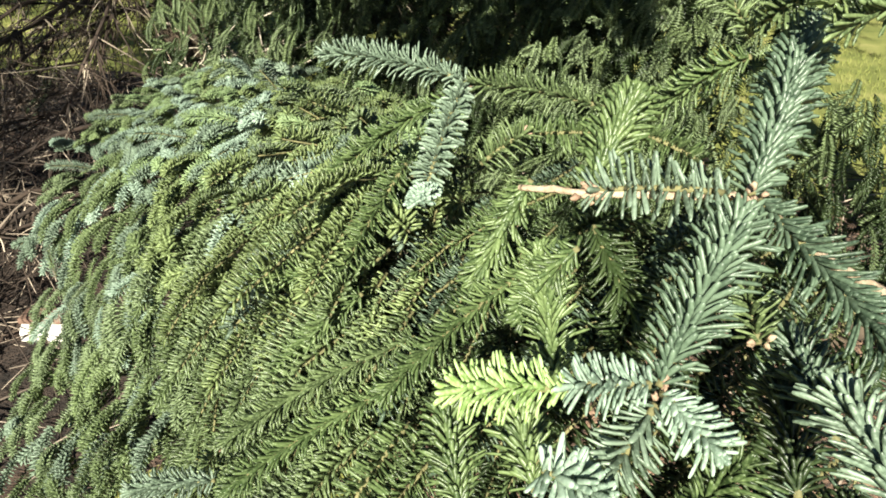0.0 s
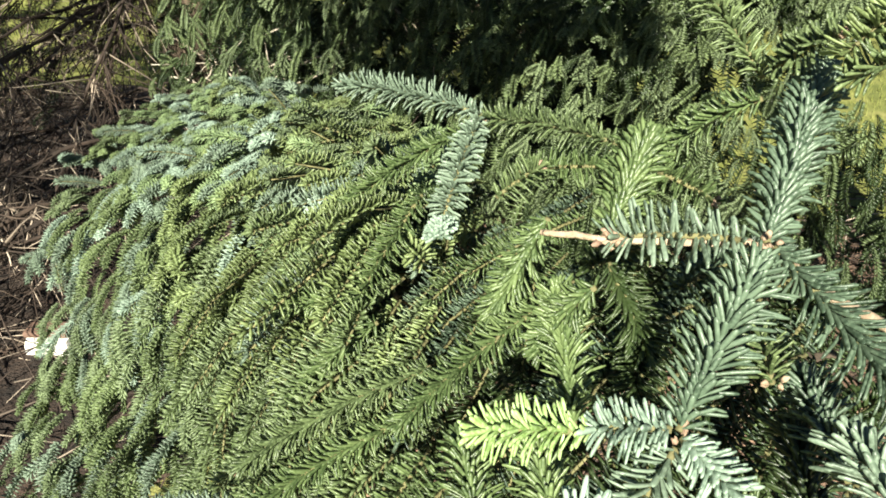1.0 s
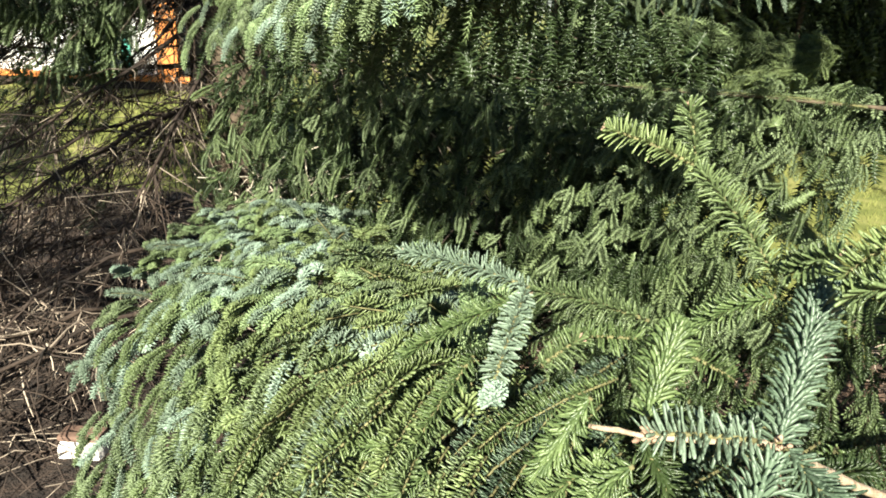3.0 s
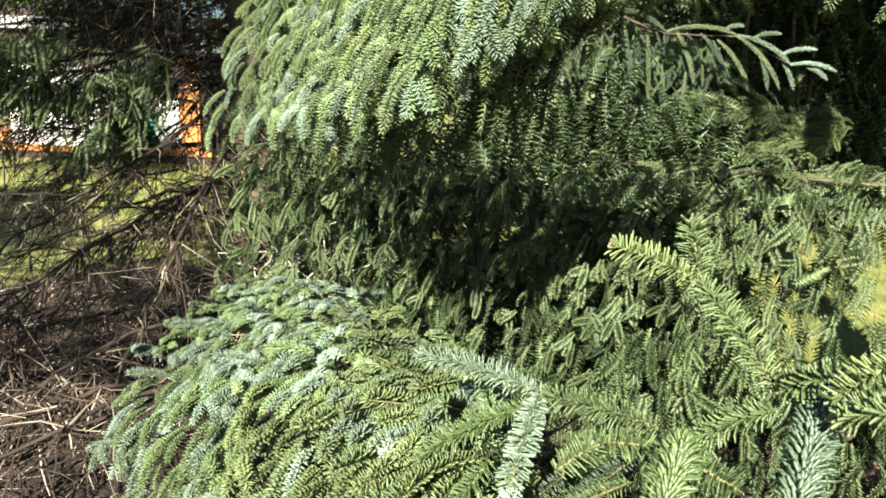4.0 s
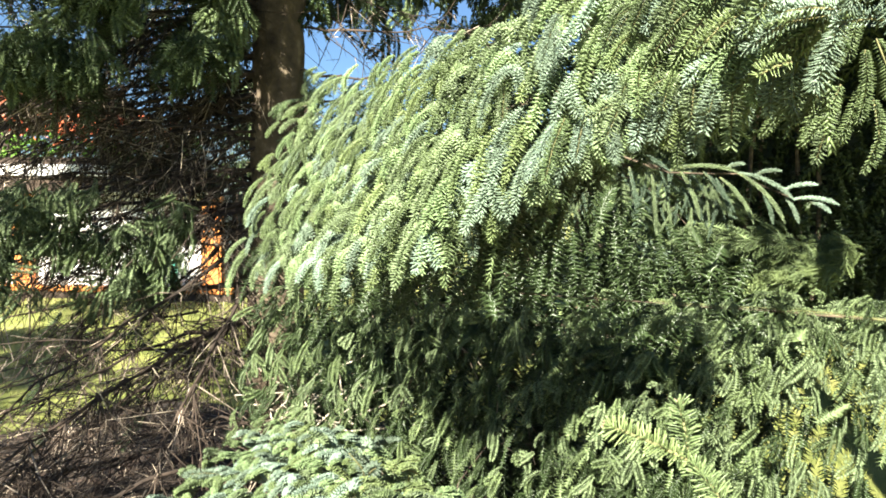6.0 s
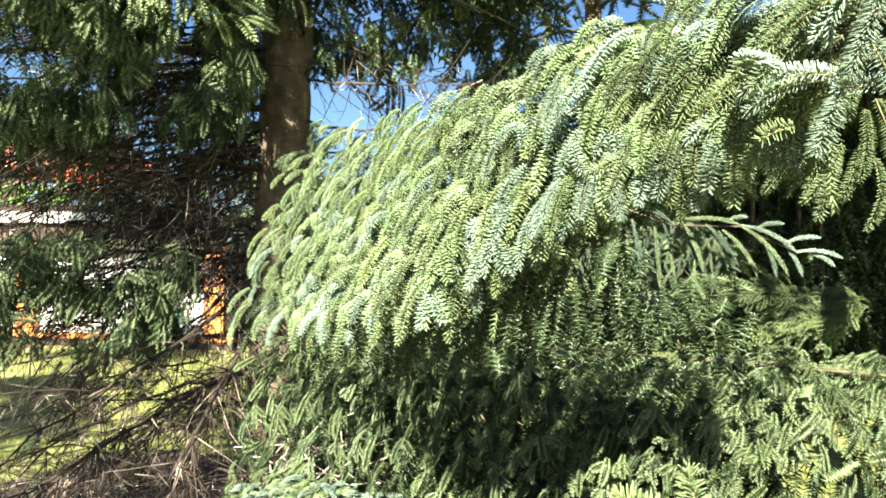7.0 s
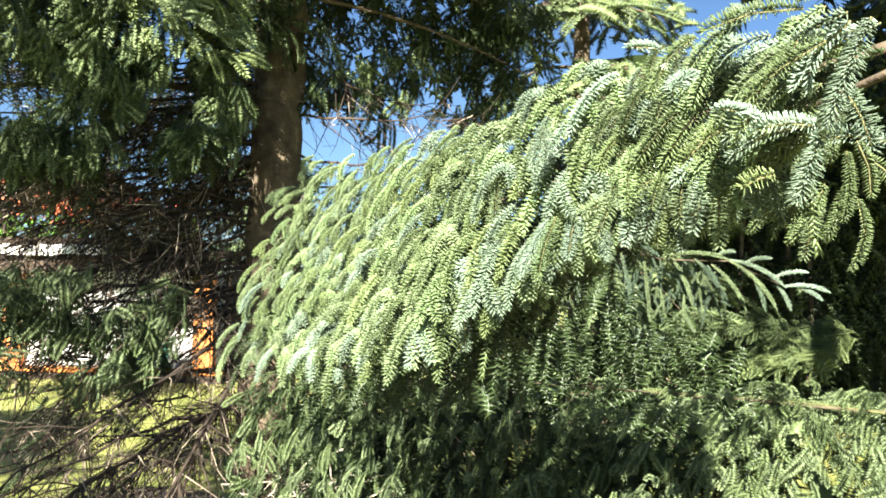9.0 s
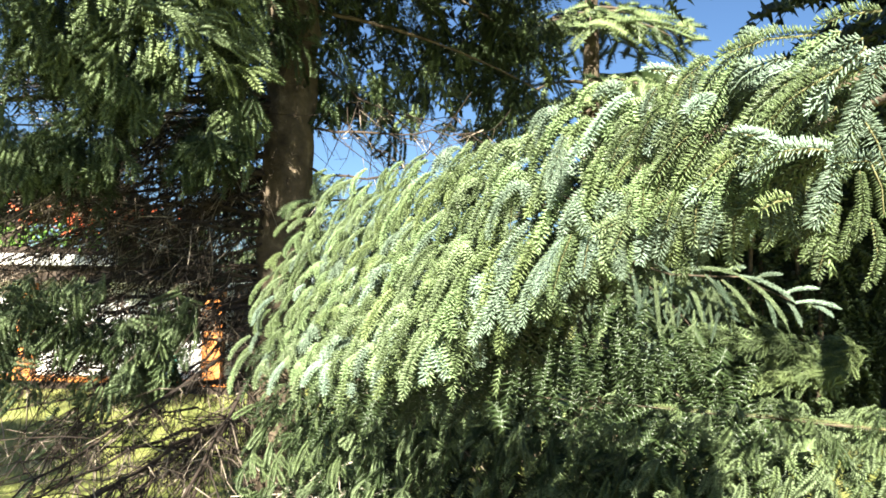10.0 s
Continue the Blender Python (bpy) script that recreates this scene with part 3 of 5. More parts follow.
# brighter shoots along the top of the hump, sunlight put into their colour
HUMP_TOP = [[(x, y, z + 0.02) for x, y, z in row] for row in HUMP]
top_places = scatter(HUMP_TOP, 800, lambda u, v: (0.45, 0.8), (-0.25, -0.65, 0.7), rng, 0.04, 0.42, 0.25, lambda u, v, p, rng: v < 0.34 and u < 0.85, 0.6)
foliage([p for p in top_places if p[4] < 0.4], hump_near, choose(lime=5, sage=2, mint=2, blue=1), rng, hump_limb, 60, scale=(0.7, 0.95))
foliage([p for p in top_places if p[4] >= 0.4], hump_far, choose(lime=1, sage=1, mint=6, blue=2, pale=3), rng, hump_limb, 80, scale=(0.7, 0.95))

TIP_STARS = [
    ("fat", "pale", (-0.295, 1.171, 1.102), (-0.327, 1.104, 1.101)),
    ("comb", "pale", (-0.485, 1.444, 1.014), (-0.595, 1.448, 1.019)),
    ("comb", "mint", (-0.346, 1.312, 1.091), (-0.453, 1.364, 1.079)),
    ("fat", "mint", (-0.175, 1.113, 1.146), (-0.226, 1.117, 1.153)),
    ("fat", "pale", (-0.494, 1.194, 0.849), (-0.544, 1.133, 0.838)),
    ("fat", "pale", (-0.514, 1.185, 0.831), (-0.497, 1.108, 0.836)),
    ("fat", "pale", (-0.644, 1.297, 0.715), (-0.625, 1.220, 0.674)),
    ("fat", "pale", (-0.812, 1.471, 0.609), (-0.867, 1.404, 0.562)),
    ("comb", "blue", (-0.896, 1.720, 0.657), (-1.044, 1.712, 0.635)),
    ("comb", "blue", (-0.885, 1.891, 0.774), (-1.012, 1.895, 0.778)),
    ("comb", "blue", (-0.861, 2.149, 0.842), (-0.992, 2.148, 0.836)),
    ("comb", "blue", (-0.912, 1.632, 0.592), (-0.934, 1.669, 0.665)),
    ("fat", "blue", (-0.663, 1.589, 0.850), (-0.677, 1.629, 0.929)),
]

# the upper bough, hanging over the lower one
SPRAY = [
    [(0.425, 0.788, 2.073), (0.327, 1.288, 2.215), (0.035, 1.738, 2.208), (-0.358, 2.488, 2.225), (-0.928, 3.388, 2.350)],
    [(0.397, 0.838, 2.024), (0.293, 1.308, 2.027), (-0.041, 1.508, 1.901), (-0.435, 2.238, 1.826), (-1.087, 3.238, 1.897)],
    [(0.371, 0.908, 1.973), (0.270, 1.338, 1.883), (-0.093, 1.408, 1.694), (-0.462, 1.868, 1.543), (-1.195, 3.138, 1.467)],
]
spray_limb = bough([(1.78, 1.5, 2.25), (1.35, 2.0, 2.5), (0.8, 2.1, 2.32), (0.25, 1.98, 2.05), (-0.3, 2.5, 1.9), (-0.9, 3.35, 1.85)], (0.025, 0.014, 0.006), fir, "hanging upper bough with dense shoots", [], BARK)
spray_near = sprig_set(7, rng, (0.09, 0.15), (0, 1), level=6, needle=0.019, width=0.0019, step=0.0060, rows=6, ahead=66, spread=108, top=0.9, arch=0.28, lift=0.08, loose=0.4)
spray_kinds = sprig_set(10, rng, (0.075, 0.17), (0, 1), level=2, needle=0.0205, width=0.0029, step=0.0085, rows=7, ahead=62, spread=105, top=0.8, arch=0.24, lift=0.05, loose=0.35)
spray_deep = shoot_set(5, rng, (0.10, 0.17), level=3, needle=0.024, width=0.0042, step=0.0105, rows=5, ahead=64, spread=120)


def spray_pick(u, v, h, rng):
    f = 0.12 + 0.22 * (u < 0.5) + 0.12 * (v > 0.7)
    r = rng.uniform()
    return "pale" if r < f * 0.2 and h < 0.5 else "blue" if r < f * 0.8 else "mint" if r < f + 0.08 else "lime" if r < f + 0.13 else "sage" if r < f + (0.34 if u < 0.5 else 0.45) else "green"


spray_places = scatter(SPRAY, 640, lambda u, v: (0.05 + 0.5 * u * (1 - 0.6 * v), 0.95), (-0.3, -0.7, 0.6), rng, 0.11, lambda u, v: 0.22 + 0.26 * max(0, 1 - u / 0.45), lambda u, v: 0.2 - 0.12 * v + 0.12 * (u < 0.3), face=0.5)
spray_places += scatter(SPRAY, 420, lambda u, v: (0.05 + 0.5 * u * (1 - 0.6 * v), 0.95), (-0.3, -0.7, 0.6), rng, 0.11, 0.16, 0.1, lambda u, v, p, rng: u > 0.5, 0.5)
foliage([p for p in spray_places if p[4] < 0.33 and p[3] < 0.6], spray_near, spray_pick, rng, spray_limb, 120, twist=0.22)
foliage([p for p in spray_places if p[4] >= 0.33 and p[3] < 0.6], spray_kinds, spray_pick, rng, spray_limb, 180, twist=0.22)
# shoots deep in the bough, their shade put into mostly near-black needles
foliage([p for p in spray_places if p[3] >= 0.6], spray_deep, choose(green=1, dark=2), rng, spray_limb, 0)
HANGERS = [
    [(0.780, 1.508, 2.121), (0.604, 1.508, 2.097), (0.478, 1.588, 2.066)],
    [(0.772, 1.548, 1.890), (0.621, 1.548, 1.913), (0.483, 1.688, 1.942)],
]
foliage(scatter(HANGERS, 30, (0.15, 0.95), (0, -1, 0.2), rng, 0.12, 0.5, 0.05), spray_near, choose(green=3, sage=2, blue=1), rng, spray_limb, 60, scale=(0.8, 1.1), twist=0.6)
# back of the upper bough, its shade put into near-black needles; blocks sun too
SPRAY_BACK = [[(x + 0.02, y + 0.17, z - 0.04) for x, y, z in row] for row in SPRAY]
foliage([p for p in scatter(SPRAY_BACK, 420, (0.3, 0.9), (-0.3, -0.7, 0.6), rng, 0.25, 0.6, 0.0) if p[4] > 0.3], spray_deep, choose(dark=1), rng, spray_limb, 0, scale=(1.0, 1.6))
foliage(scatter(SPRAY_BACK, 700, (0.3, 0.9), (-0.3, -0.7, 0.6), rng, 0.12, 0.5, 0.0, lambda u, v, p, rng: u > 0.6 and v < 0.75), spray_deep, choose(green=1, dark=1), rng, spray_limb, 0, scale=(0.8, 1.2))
SPRAY_TIPS = [
    ("comb", "pale", (0.409, 0.724, 1.881), (0.341, 0.748, 1.889)),
    ("comb", "pale", (0.347, 0.748, 1.903), (0.283, 0.773, 1.905)),
    ("fat", "pale", (0.290, 0.773, 1.916), (0.235, 0.728, 1.918)),
    ("fat", "blue", (0.348, 0.749, 1.889), (0.320, 0.741, 1.819)),
    ("comb", "lime", (0.250, 0.770, 1.907), (0.200, 0.769, 1.863)),
    ("comb", "lime", (0.308, 0.778, 1.852), (0.271, 0.776, 1.837)),
    ("fat", "blue", (0.388, 0.713, 2.016), (0.343, 0.718, 1.899)),
    ("comb", "green", (0.365, 0.772, 2.009), (0.279, 0.801, 1.940)),
    ("comb", "green", (0.358, 0.818, 2.065), (0.243, 0.841, 2.045)),
    ("comb", "blue", (0.358, 0.716, 1.940), (0.383, 0.703, 1.869)),
]
SPRAY_ENDS = [
    ("comb", "green", (0.411, 0.771, 2.077), (0.354, 0.807, 2.073)),
    ("comb", "green", (0.340, 0.790, 2.014), (0.276, 0.823, 1.894)),
    ("fat", "pale", (0.244, 0.884, 2.005), (0.205, 0.843, 1.971)),
    ("fat", "pale", (0.216, 0.959, 2.058), (0.172, 0.935, 2.055)),
    ("fat", "blue", (0.080, 1.271, 2.034), (0.048, 1.235, 1.932)),
]

SPRAY_PALE = [
    ("fat", "pale", (-0.457, 1.888, 1.564), (-0.419, 1.868, 1.448)),
    ("comb", "mint", (-0.482, 1.888, 1.534), (-0.490, 1.868, 1.438)),
    ("comb", "blue", (-0.216, 1.708, 1.677), (-0.177, 1.688, 1.557)),
    ("fat", "pale", (-0.249, 1.708, 1.649), (-0.258, 1.688, 1.542)),
    ("comb", "blue", (-0.081, 1.448, 1.706), (-0.072, 1.428, 1.589)),
    ("comb", "blue", (-0.061, 1.428, 1.741), (-0.027, 1.408, 1.645)),
    ("comb", "pale", (-0.177, 1.588, 1.660), (-0.109, 1.548, 1.681)),
    ("fat", "pale", (0.083, 1.308, 1.846), (0.031, 1.288, 1.739)),
    ("comb", "mint", (0.098, 1.308, 1.851), (0.062, 1.288, 1.729)),
    ("fat", "pale", (0.164, 1.338, 1.893), (0.245, 1.318, 1.864)),
    ("fat", "blue", (0.179, 1.328, 1.870), (0.193, 1.308, 1.773)),
    ("comb", "pale", (0.142, 1.328, 1.870), (0.120, 1.308, 1.772)),
    ("fat", "blue", (0.086, 1.388, 2.033), (0.075, 1.368, 1.940)),
    ("comb", "blue", (0.301, 1.388, 1.956), (0.367, 1.388, 1.813)),
    ("comb", "sage", (0.236, 1.388, 1.911), (0.254, 1.388, 1.800)),
    ("comb", "sage", (-0.012, 1.488, 1.971), (-0.015, 1.438, 1.753)),
]

# the skirt behind and beneath
SKIRT = [
    [(1.324, 2.508, 1.437), (0.862, 2.788, 1.371), (0.263, 3.088, 1.317), (-0.490, 3.388, 1.338), (-1.251, 3.588, 1.241)],
    [(1.262, 2.388, 1.165), (0.788, 2.538, 1.056), (0.242, 2.788, 0.972), (-0.453, 3.188, 0.844), (-1.289, 3.488, 0.817)],
    [(1.163, 2.138, 0.400), (0.684, 2.188, 0.250), (0.214, 2.388, 0.150), (-0.392, 2.838, 0.100), (-1.277, 3.288, 0.100)],
]
skirt_limb = bough([(1.75, 1.5, 1.35), (1.45, 2.44, 1.32), (1.124, 2.548, 1.326), (0.989, 2.688, 1.322), (0.773, 2.838, 1.311), (0.582, 2.938, 1.314), (0.05, 3.22, 1.31)],
                   (0.03, 0.006, 0.004, 0.003, 0.002), fir, "shaded lower boughs hanging to the ground", [], BARK)
skirt_kinds = sprig_set(10, rng, (0.10, 0.18), (0, 1), level=4, needle=0.029, width=0.0042, step=0.0108, rows=4, ahead=58, spread=84, top=0.85, stem=0.0011, arch=0.24, lift=0.0, loose=0.3, flat=True)
skirt_deep = shoot_set(6, rng, (0.15, 0.28), level=3, needle=0.036, width=0.0065, step=0.013, rows=4, ahead=62, spread=110, stem=0.002, loose=0.4)
inner_kinds = shoot_set(5, rng, (0.2, 0.36), level=3, needle=0.05, width=0.008, step=0.022, rows=4, ahead=60, spread=120, stem=0.002)


def skirt_keep(u, v, p, rng):
    gap = ((u - 0.13) / 0.07) ** 2 + ((v - 0.56) / 0.05) ** 2 < rng.uniform(0.6, 1.2)
    low = u < 0.33 and v > 0.72 and rng.uniform() < 0.5
    return not (gap or low or (u < 0.4 and rng.uniform() < 0.12))


skirt_places = scatter(SKIRT, 1300, (0.16, 0.95), (0, -1, 0.3), rng, 0.36, 0.60, 0.30, skirt_keep)
# shade put into near-black shoots, inside and among the outer ones
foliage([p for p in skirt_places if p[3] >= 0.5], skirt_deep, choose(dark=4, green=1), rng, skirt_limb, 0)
# paler at low u, where the sun falls: brightness put into colour
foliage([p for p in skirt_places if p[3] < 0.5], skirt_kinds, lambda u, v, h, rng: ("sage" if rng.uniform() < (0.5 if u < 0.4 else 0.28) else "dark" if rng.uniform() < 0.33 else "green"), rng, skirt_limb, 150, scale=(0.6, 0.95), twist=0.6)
# low skirt with more near-black shoots, in place of its shade
SKIRT_LOW = [
    [(2.000, 2.200, 1.050), (1.150, 2.250, 0.950), (0.350, 2.400, 0.750)],
    [(1.900, 2.050, 0.050), (1.100, 2.050, 0.050), (0.300, 2.250, 0.050)],
]
foliage(scatter(SKIRT_LOW, 420, (0.16, 0.95), (0, -1, 0.3), rng, 0.5, 0.5, 0.2, lambda u, v, p, rng: noise.noise((p[0] * 3.5, p[1], p[2] * 3.5 + 5)) > -0.28), skirt_kinds, choose(green=2, dark=3), rng, skirt_limb, 0, scale=(0.9, 1.3), twist=0.5)
# growth behind the skirt, near black to stand for the shade there
INNER = [
    [(1.250, 3.600, 1.450), (0.050, 4.252, 1.952), (-1.306, 4.550, 1.775)],
    [(1.150, 3.250, 0.600), (0.096, 3.814, 0.644), (-1.262, 3.976, 0.279)],
    [(1.050, 2.950, -0.100), (0.134, 3.298, -0.532), (-1.342, 3.480, -0.749)],
]
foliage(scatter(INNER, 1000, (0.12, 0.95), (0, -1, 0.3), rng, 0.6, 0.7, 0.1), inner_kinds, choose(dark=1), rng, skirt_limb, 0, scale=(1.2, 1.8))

# grey-green hanging tips, blue-green plumes and a sunlit plume further in
HANG = [
    [(0.373, 4.088, 1.988), (0.833, 4.088, 1.933), (1.225, 4.088, 1.893)],
    [(0.346, 4.088, 1.754), (0.805, 4.088, 1.670), (1.226, 4.088, 1.740)],
]
rope_kinds = sprig_set(6, rng, (0.16, 0.30), (0, 2), level=5, needle=0.021, width=0.0032, step=0.0085, rows=7, ahead=34, spread=160, stem=0.004, arch=0.1)
hang_limb = bough([(1.75, 1.5, 2.6), (1.0, 2.9, 2.35), (0.527, 4.088, 2.011), (0.894, 4.088, 1.883), (1.255, 4.088, 1.880), (1.55, 4.088, 1.75)], (0.02, 0.010, 0.006, 0.004, 0.003), fir, "thin bough with grey-green hanging tips", [], BARK)
foliage(scatter(HANG, 70, lambda u, v: (0.35 * u, 0.9), (0, -1, 0.2), rng, 0.25, 0.5, 0.0), rope_kinds, choose(slate=3, sage=2), rng, hang_limb, 80, scale=(0.6, 0.95))
TIPS = [
    ("rope", "slate", (0.527, 4.088, 2.021), (0.883, 4.038, 1.891)),
    ("rope", "sage", (0.894, 4.088, 1.893), (1.239, 4.038, 1.885)),
    ("rope", "blue", (1.255, 4.088, 1.887), (1.534, 4.038, 1.745)),
    ("rope", "pale", (1.553, 4.088, 1.746), (1.761, 4.038, 1.720)),
    ("rope", "pale", (1.493, 4.088, 1.790), (1.650, 4.038, 1.822)),
    ("rope", "blue", (1.344, 4.088, 1.870), (1.460, 4.038, 1.894)),
    ("rope", "blue", (1.508, 4.088, 1.760), (1.564, 4.038, 1.626)),
    ("rope", "sage", (1.255, 4.088, 1.887), (1.491, 4.038, 1.624)),
    ("rope", "blue", (1.195, 4.088, 1.908), (1.269, 4.038, 1.928)),
    ("rope", "pale", (1.641, 4.088, 1.732), (1.723, 4.038, 1.680)),
    ("rope", "slate", (1.075, 4.088, 1.890), (1.211, 4.038, 1.679)),
    ("rope", "sage", (0.954, 4.088, 1.894), (1.049, 4.038, 1.645)),
    ("rope", "slate", (1.374, 4.088, 1.819), (1.432, 4.038, 1.623)),
    ("rope", "sage", (0.803, 4.088, 1.886), (0.827, 4.038, 1.549)),
    ("rope", "slate", (0.681, 4.088, 1.915), (0.737, 4.038, 1.563)),
    ("rope", "sage", (1.165, 4.088, 1.861), (1.330, 4.038, 1.621)),
]


def tips(rows, parent):
    for kind, colour, a, b in rows:
        a, b = np.array(a), np.array(b)
        L = float(np.linalg.norm(b - a))
        if kind == "rope":
            g = shoot(L, rng, 1, needle=0.020, width=0.0028, step=0.0075, rows=9, ahead=38, spread=170, top=1.0, stem=0.004, arch=0.2, bud=False)
        elif kind == "limb":
            g = shoot(L, rng, 6, needle=0.016, width=0.0016, step=0.0065, rows=6, ahead=70, spread=120, lift=0.1, arch=0.0, stem=0.003, bud=False)
        elif kind == "fat":
            g = shoot(L, rng, 6, needle=0.0205, width=0.0013, step=0.0044, rows=9, ahead=56, spread=105, lift=0.15, arch=0.05, top=0.65, top_ahead=36)
        else:
            g = shoot(L, rng, 6, needle=0.0175, width=0.0012, step=0.0045, rows=7, ahead=68, spread=112, lift=0.14, arch=0.14, top=0.9)
        ob = put("shoot", raw_mesh("shoot", g[0], g[1], [NEEDLE[colour], TWIG, BUD], g[2]), parent)
        turn = frame_of(b - a, (-0.15, -0.45, 0.9))
        ob.matrix_basis = Matrix([[*turn[r], a[r]] for r in range(3)] + [[0, 0, 0, 1]])


tips(TIPS, hang_limb)
LIMB_TIPS = [
    ("limb", "lime", (0.773, 2.838, 1.319), (0.582, 2.938, 1.322)),
    ("limb", "sage", (0.989, 2.688, 1.330), (0.773, 2.838, 1.319)),
    ("limb", "lime", (1.124, 2.548, 1.335), (0.989, 2.688, 1.330)),
    ("limb", "lime", (1.278, 2.488, 1.322), (1.124, 2.548, 1.335)),
]
tips(LIMB_TIPS, skirt_limb)
tips(TIP_STARS, hump_limb)
tips(SPRAY_TIPS, spray_limb)
tips(SPRAY_ENDS, spray_limb)
tips(SPRAY_PALE, spray_limb)
PLUME_A = [
    [(1.122, 4.788, 1.507), (0.769, 4.788, 1.445), (0.270, 4.788, 1.325)],
    [(1.100, 4.688, 1.284), (0.754, 4.688, 1.310), (0.266, 4.688, 1.227)],
]
PLUME_B = [
    [(3.479, 7.288, 1.368), (3.004, 7.388, 1.432), (2.393, 7.288, 1.182)],
    [(3.185, 7.088, 1.166), (2.834, 7.088, 1.105), (2.379, 7.088, 1.067)],
]
PLUME_C = [
    [(2.681, 7.088, 1.491), (2.173, 7.088, 1.506), (1.660, 7.088, 1.416)],
    [(2.644, 6.988, 1.365), (2.143, 6.988, 1.354), (1.739, 6.988, 1.293)],
]
foliage(scatter(PLUME_A, 150, (0.8, 0.5), (0, -0.5, 0.9), rng, 0.12, 0.7, 0.1), skirt_kinds, choose(blue=3, green=1), rng, hang_limb, 0, scale=(0.9, 1.3))
# ---- crowns: tiers of drooping boughs round a trunk, mostly above the view ----
coarse = shoot_set(5, rng, (0.55, 0.85), level=3, needle=0.13, width=0.034, step=0.085, rows=3, ahead=58, spread=130, stem=0.004)


def crown(parent, x, y, z0, z1, radius, rng, tiers=7, arms=11, per=9, colours=None, label="", start=0.25, droop=0.35, kinds=None, scale=(0.8, 1.3)):
    """Tiers of arms, each arm a bough with hanging sprays on both sides, joined into one crown."""
    wood, places = [], []
    for k in range(tiers):
        f = k / max(1, tiers - 1)
        z, R = z0 + (z1 - z0) * f, radius * (1 - 0.85 * f)
        for j in range(arms):
            a = 2 * math.pi * (j + 0.5 * (k % 2) + rng.uniform(-0.3, 0.3)) / arms
            d = np.array((math.cos(a), math.sin(a), 0.0))
            L = R * rng.uniform(0.75, 1.1)
            c = np.array((x, y, z + rng.uniform(-0.15, 0.15)))
            pts = bend(c, c + d * L + (0, 0, -droop * L), -0.12 * L, 6)
            wood.append(tube(pts, (0.025, 0.004), 4, 0))
            side = np.cross(d, (0, 0, 1))
            for m in range(per):
                s_ = start + (1 - start) * (m + rng.uniform()) / per
                q_ = c + d * L * s_ + (0, 0, -droop * L * s_ + 0.12 * L * 4 * s_ * (1 - s_))
                for sg in (-1, 1):
                    w_ = side * sg * rng.uniform(0.4, 1.0) + d * rng.uniform(0.3, 0.9) + (0, 0, -rng.uniform(0.1, 0.8))
                    places.append((q_ + rng.normal(size=3) * 0.05, w_ / np.linalg.norm(w_), np.array((0, 0, 1.0)), 1.0, 0.5, 0.5))
    v, t, _ = joined(wood)
    tagged(put("wood", raw_mesh("wood", v, t, [BARK]), parent, label), kind="stuff")
    foliage(places, kinds or coarse, colours or choose(green=3, dark=2), rng, parent, 0, scale=scale)


# crown out of view, sized and leaned to shade the undergrowth at right
crown(fir, 2.7, 2.3, 5.2, 12.0, 2.0, rng, 11, 12, 6, label="unseen upper tiers of fir boughs, placed for shade")

# ---- the spruce with its bare trunk ----
rng = np.random.default_rng(23)
SX, SY = -1.449, 4.606
spruce = thing("spruce_tree", (SX, SY, 0), "tall spruce with bare brown trunk and dead lower branches", "tree")
put("trunk", raw_mesh("trunk", *tube(bend((SX, SY, -0.1), (SX + 0.1, SY, 9.0), 0, 60, rng=rng, rough=0.006), (0.19, 0.16, 0.15, 0.13, 0.03), 28, 0, 0.05, rng)[:2], [BARK]), spruce, "brown furrowed spruce trunk")


def dead_branch(b0, b1, rng, r=0.014, dense=16, sag=-0.06, reach=(0.12, 0.34), down=-0.3):
    b0, b1 = np.asarray(b0, float), np.asarray(b1, float)
    L = float(np.linalg.norm(b1 - b0))
    d = (b1 - b0) / L
    pts = bend(b0, b1, sag, 12, rng=rng, rough=0.012)
    pieces = [tube(pts, (r, r * 0.6, r * 0.2), 6, 0, 0.06, rng)]
    for j in range(int(L * dense)):
        q_ = pts[min(11, 1 + int(rng.uniform() * 11))] + rng.normal(size=3) * 0.01
        e = q_ + (d * 0.5 + rng.normal(size=3) * (0.7, 0.7, 0.45) + (0, 0, down)) * rng.uniform(*reach)
        tw = bend(q_, e, rng.uniform(-0.03, 0.04), 4, rng=rng, rough=0.006)
        pieces.append(tube(tw, (0.0042, 0.0016), 3, 0))
        for m in range(2):
            q2 = tw[1 + m]
            e2 = q2 + (d * 0.3 + rng.normal(size=3) * 0.6 + (0, 0, down)) * rng.uniform(0.05, 0.14)
            pieces.append(tube([q2, e2], (0.0024, 0.0010), 3, 0))
    v, t, _ = joined(pieces)
    return raw_mesh("branch", v, t, [DEADWOOD])


for k in range(46):
    z = 0.5 + 2.9 * (k + rng.uniform()) / 46
    if z < 1.25 and k % 3:
        continue
    a = rng.uniform(0.5 * math.pi, 1.3 * math.pi) if k % 4 else rng.uniform(-0.3 * math.pi, 0.4 * math.pi)
    L = rng.uniform(0.7, 2.0)
    b0 = (SX + 0.13 * math.cos(a), SY + 0.13 * math.sin(a), z)
    b1 = (b0[0] + L * math.cos(a), b0[1] + L * math.sin(a), z + L * rng.uniform(-0.6, 0.12))
    put("branch", dead_branch(b0, b1, rng, 0.010, 20, rng.uniform(-0.2, 0.15), (0.12, 0.4), -0.5), spruce, "dead brown branch with bare twigs")
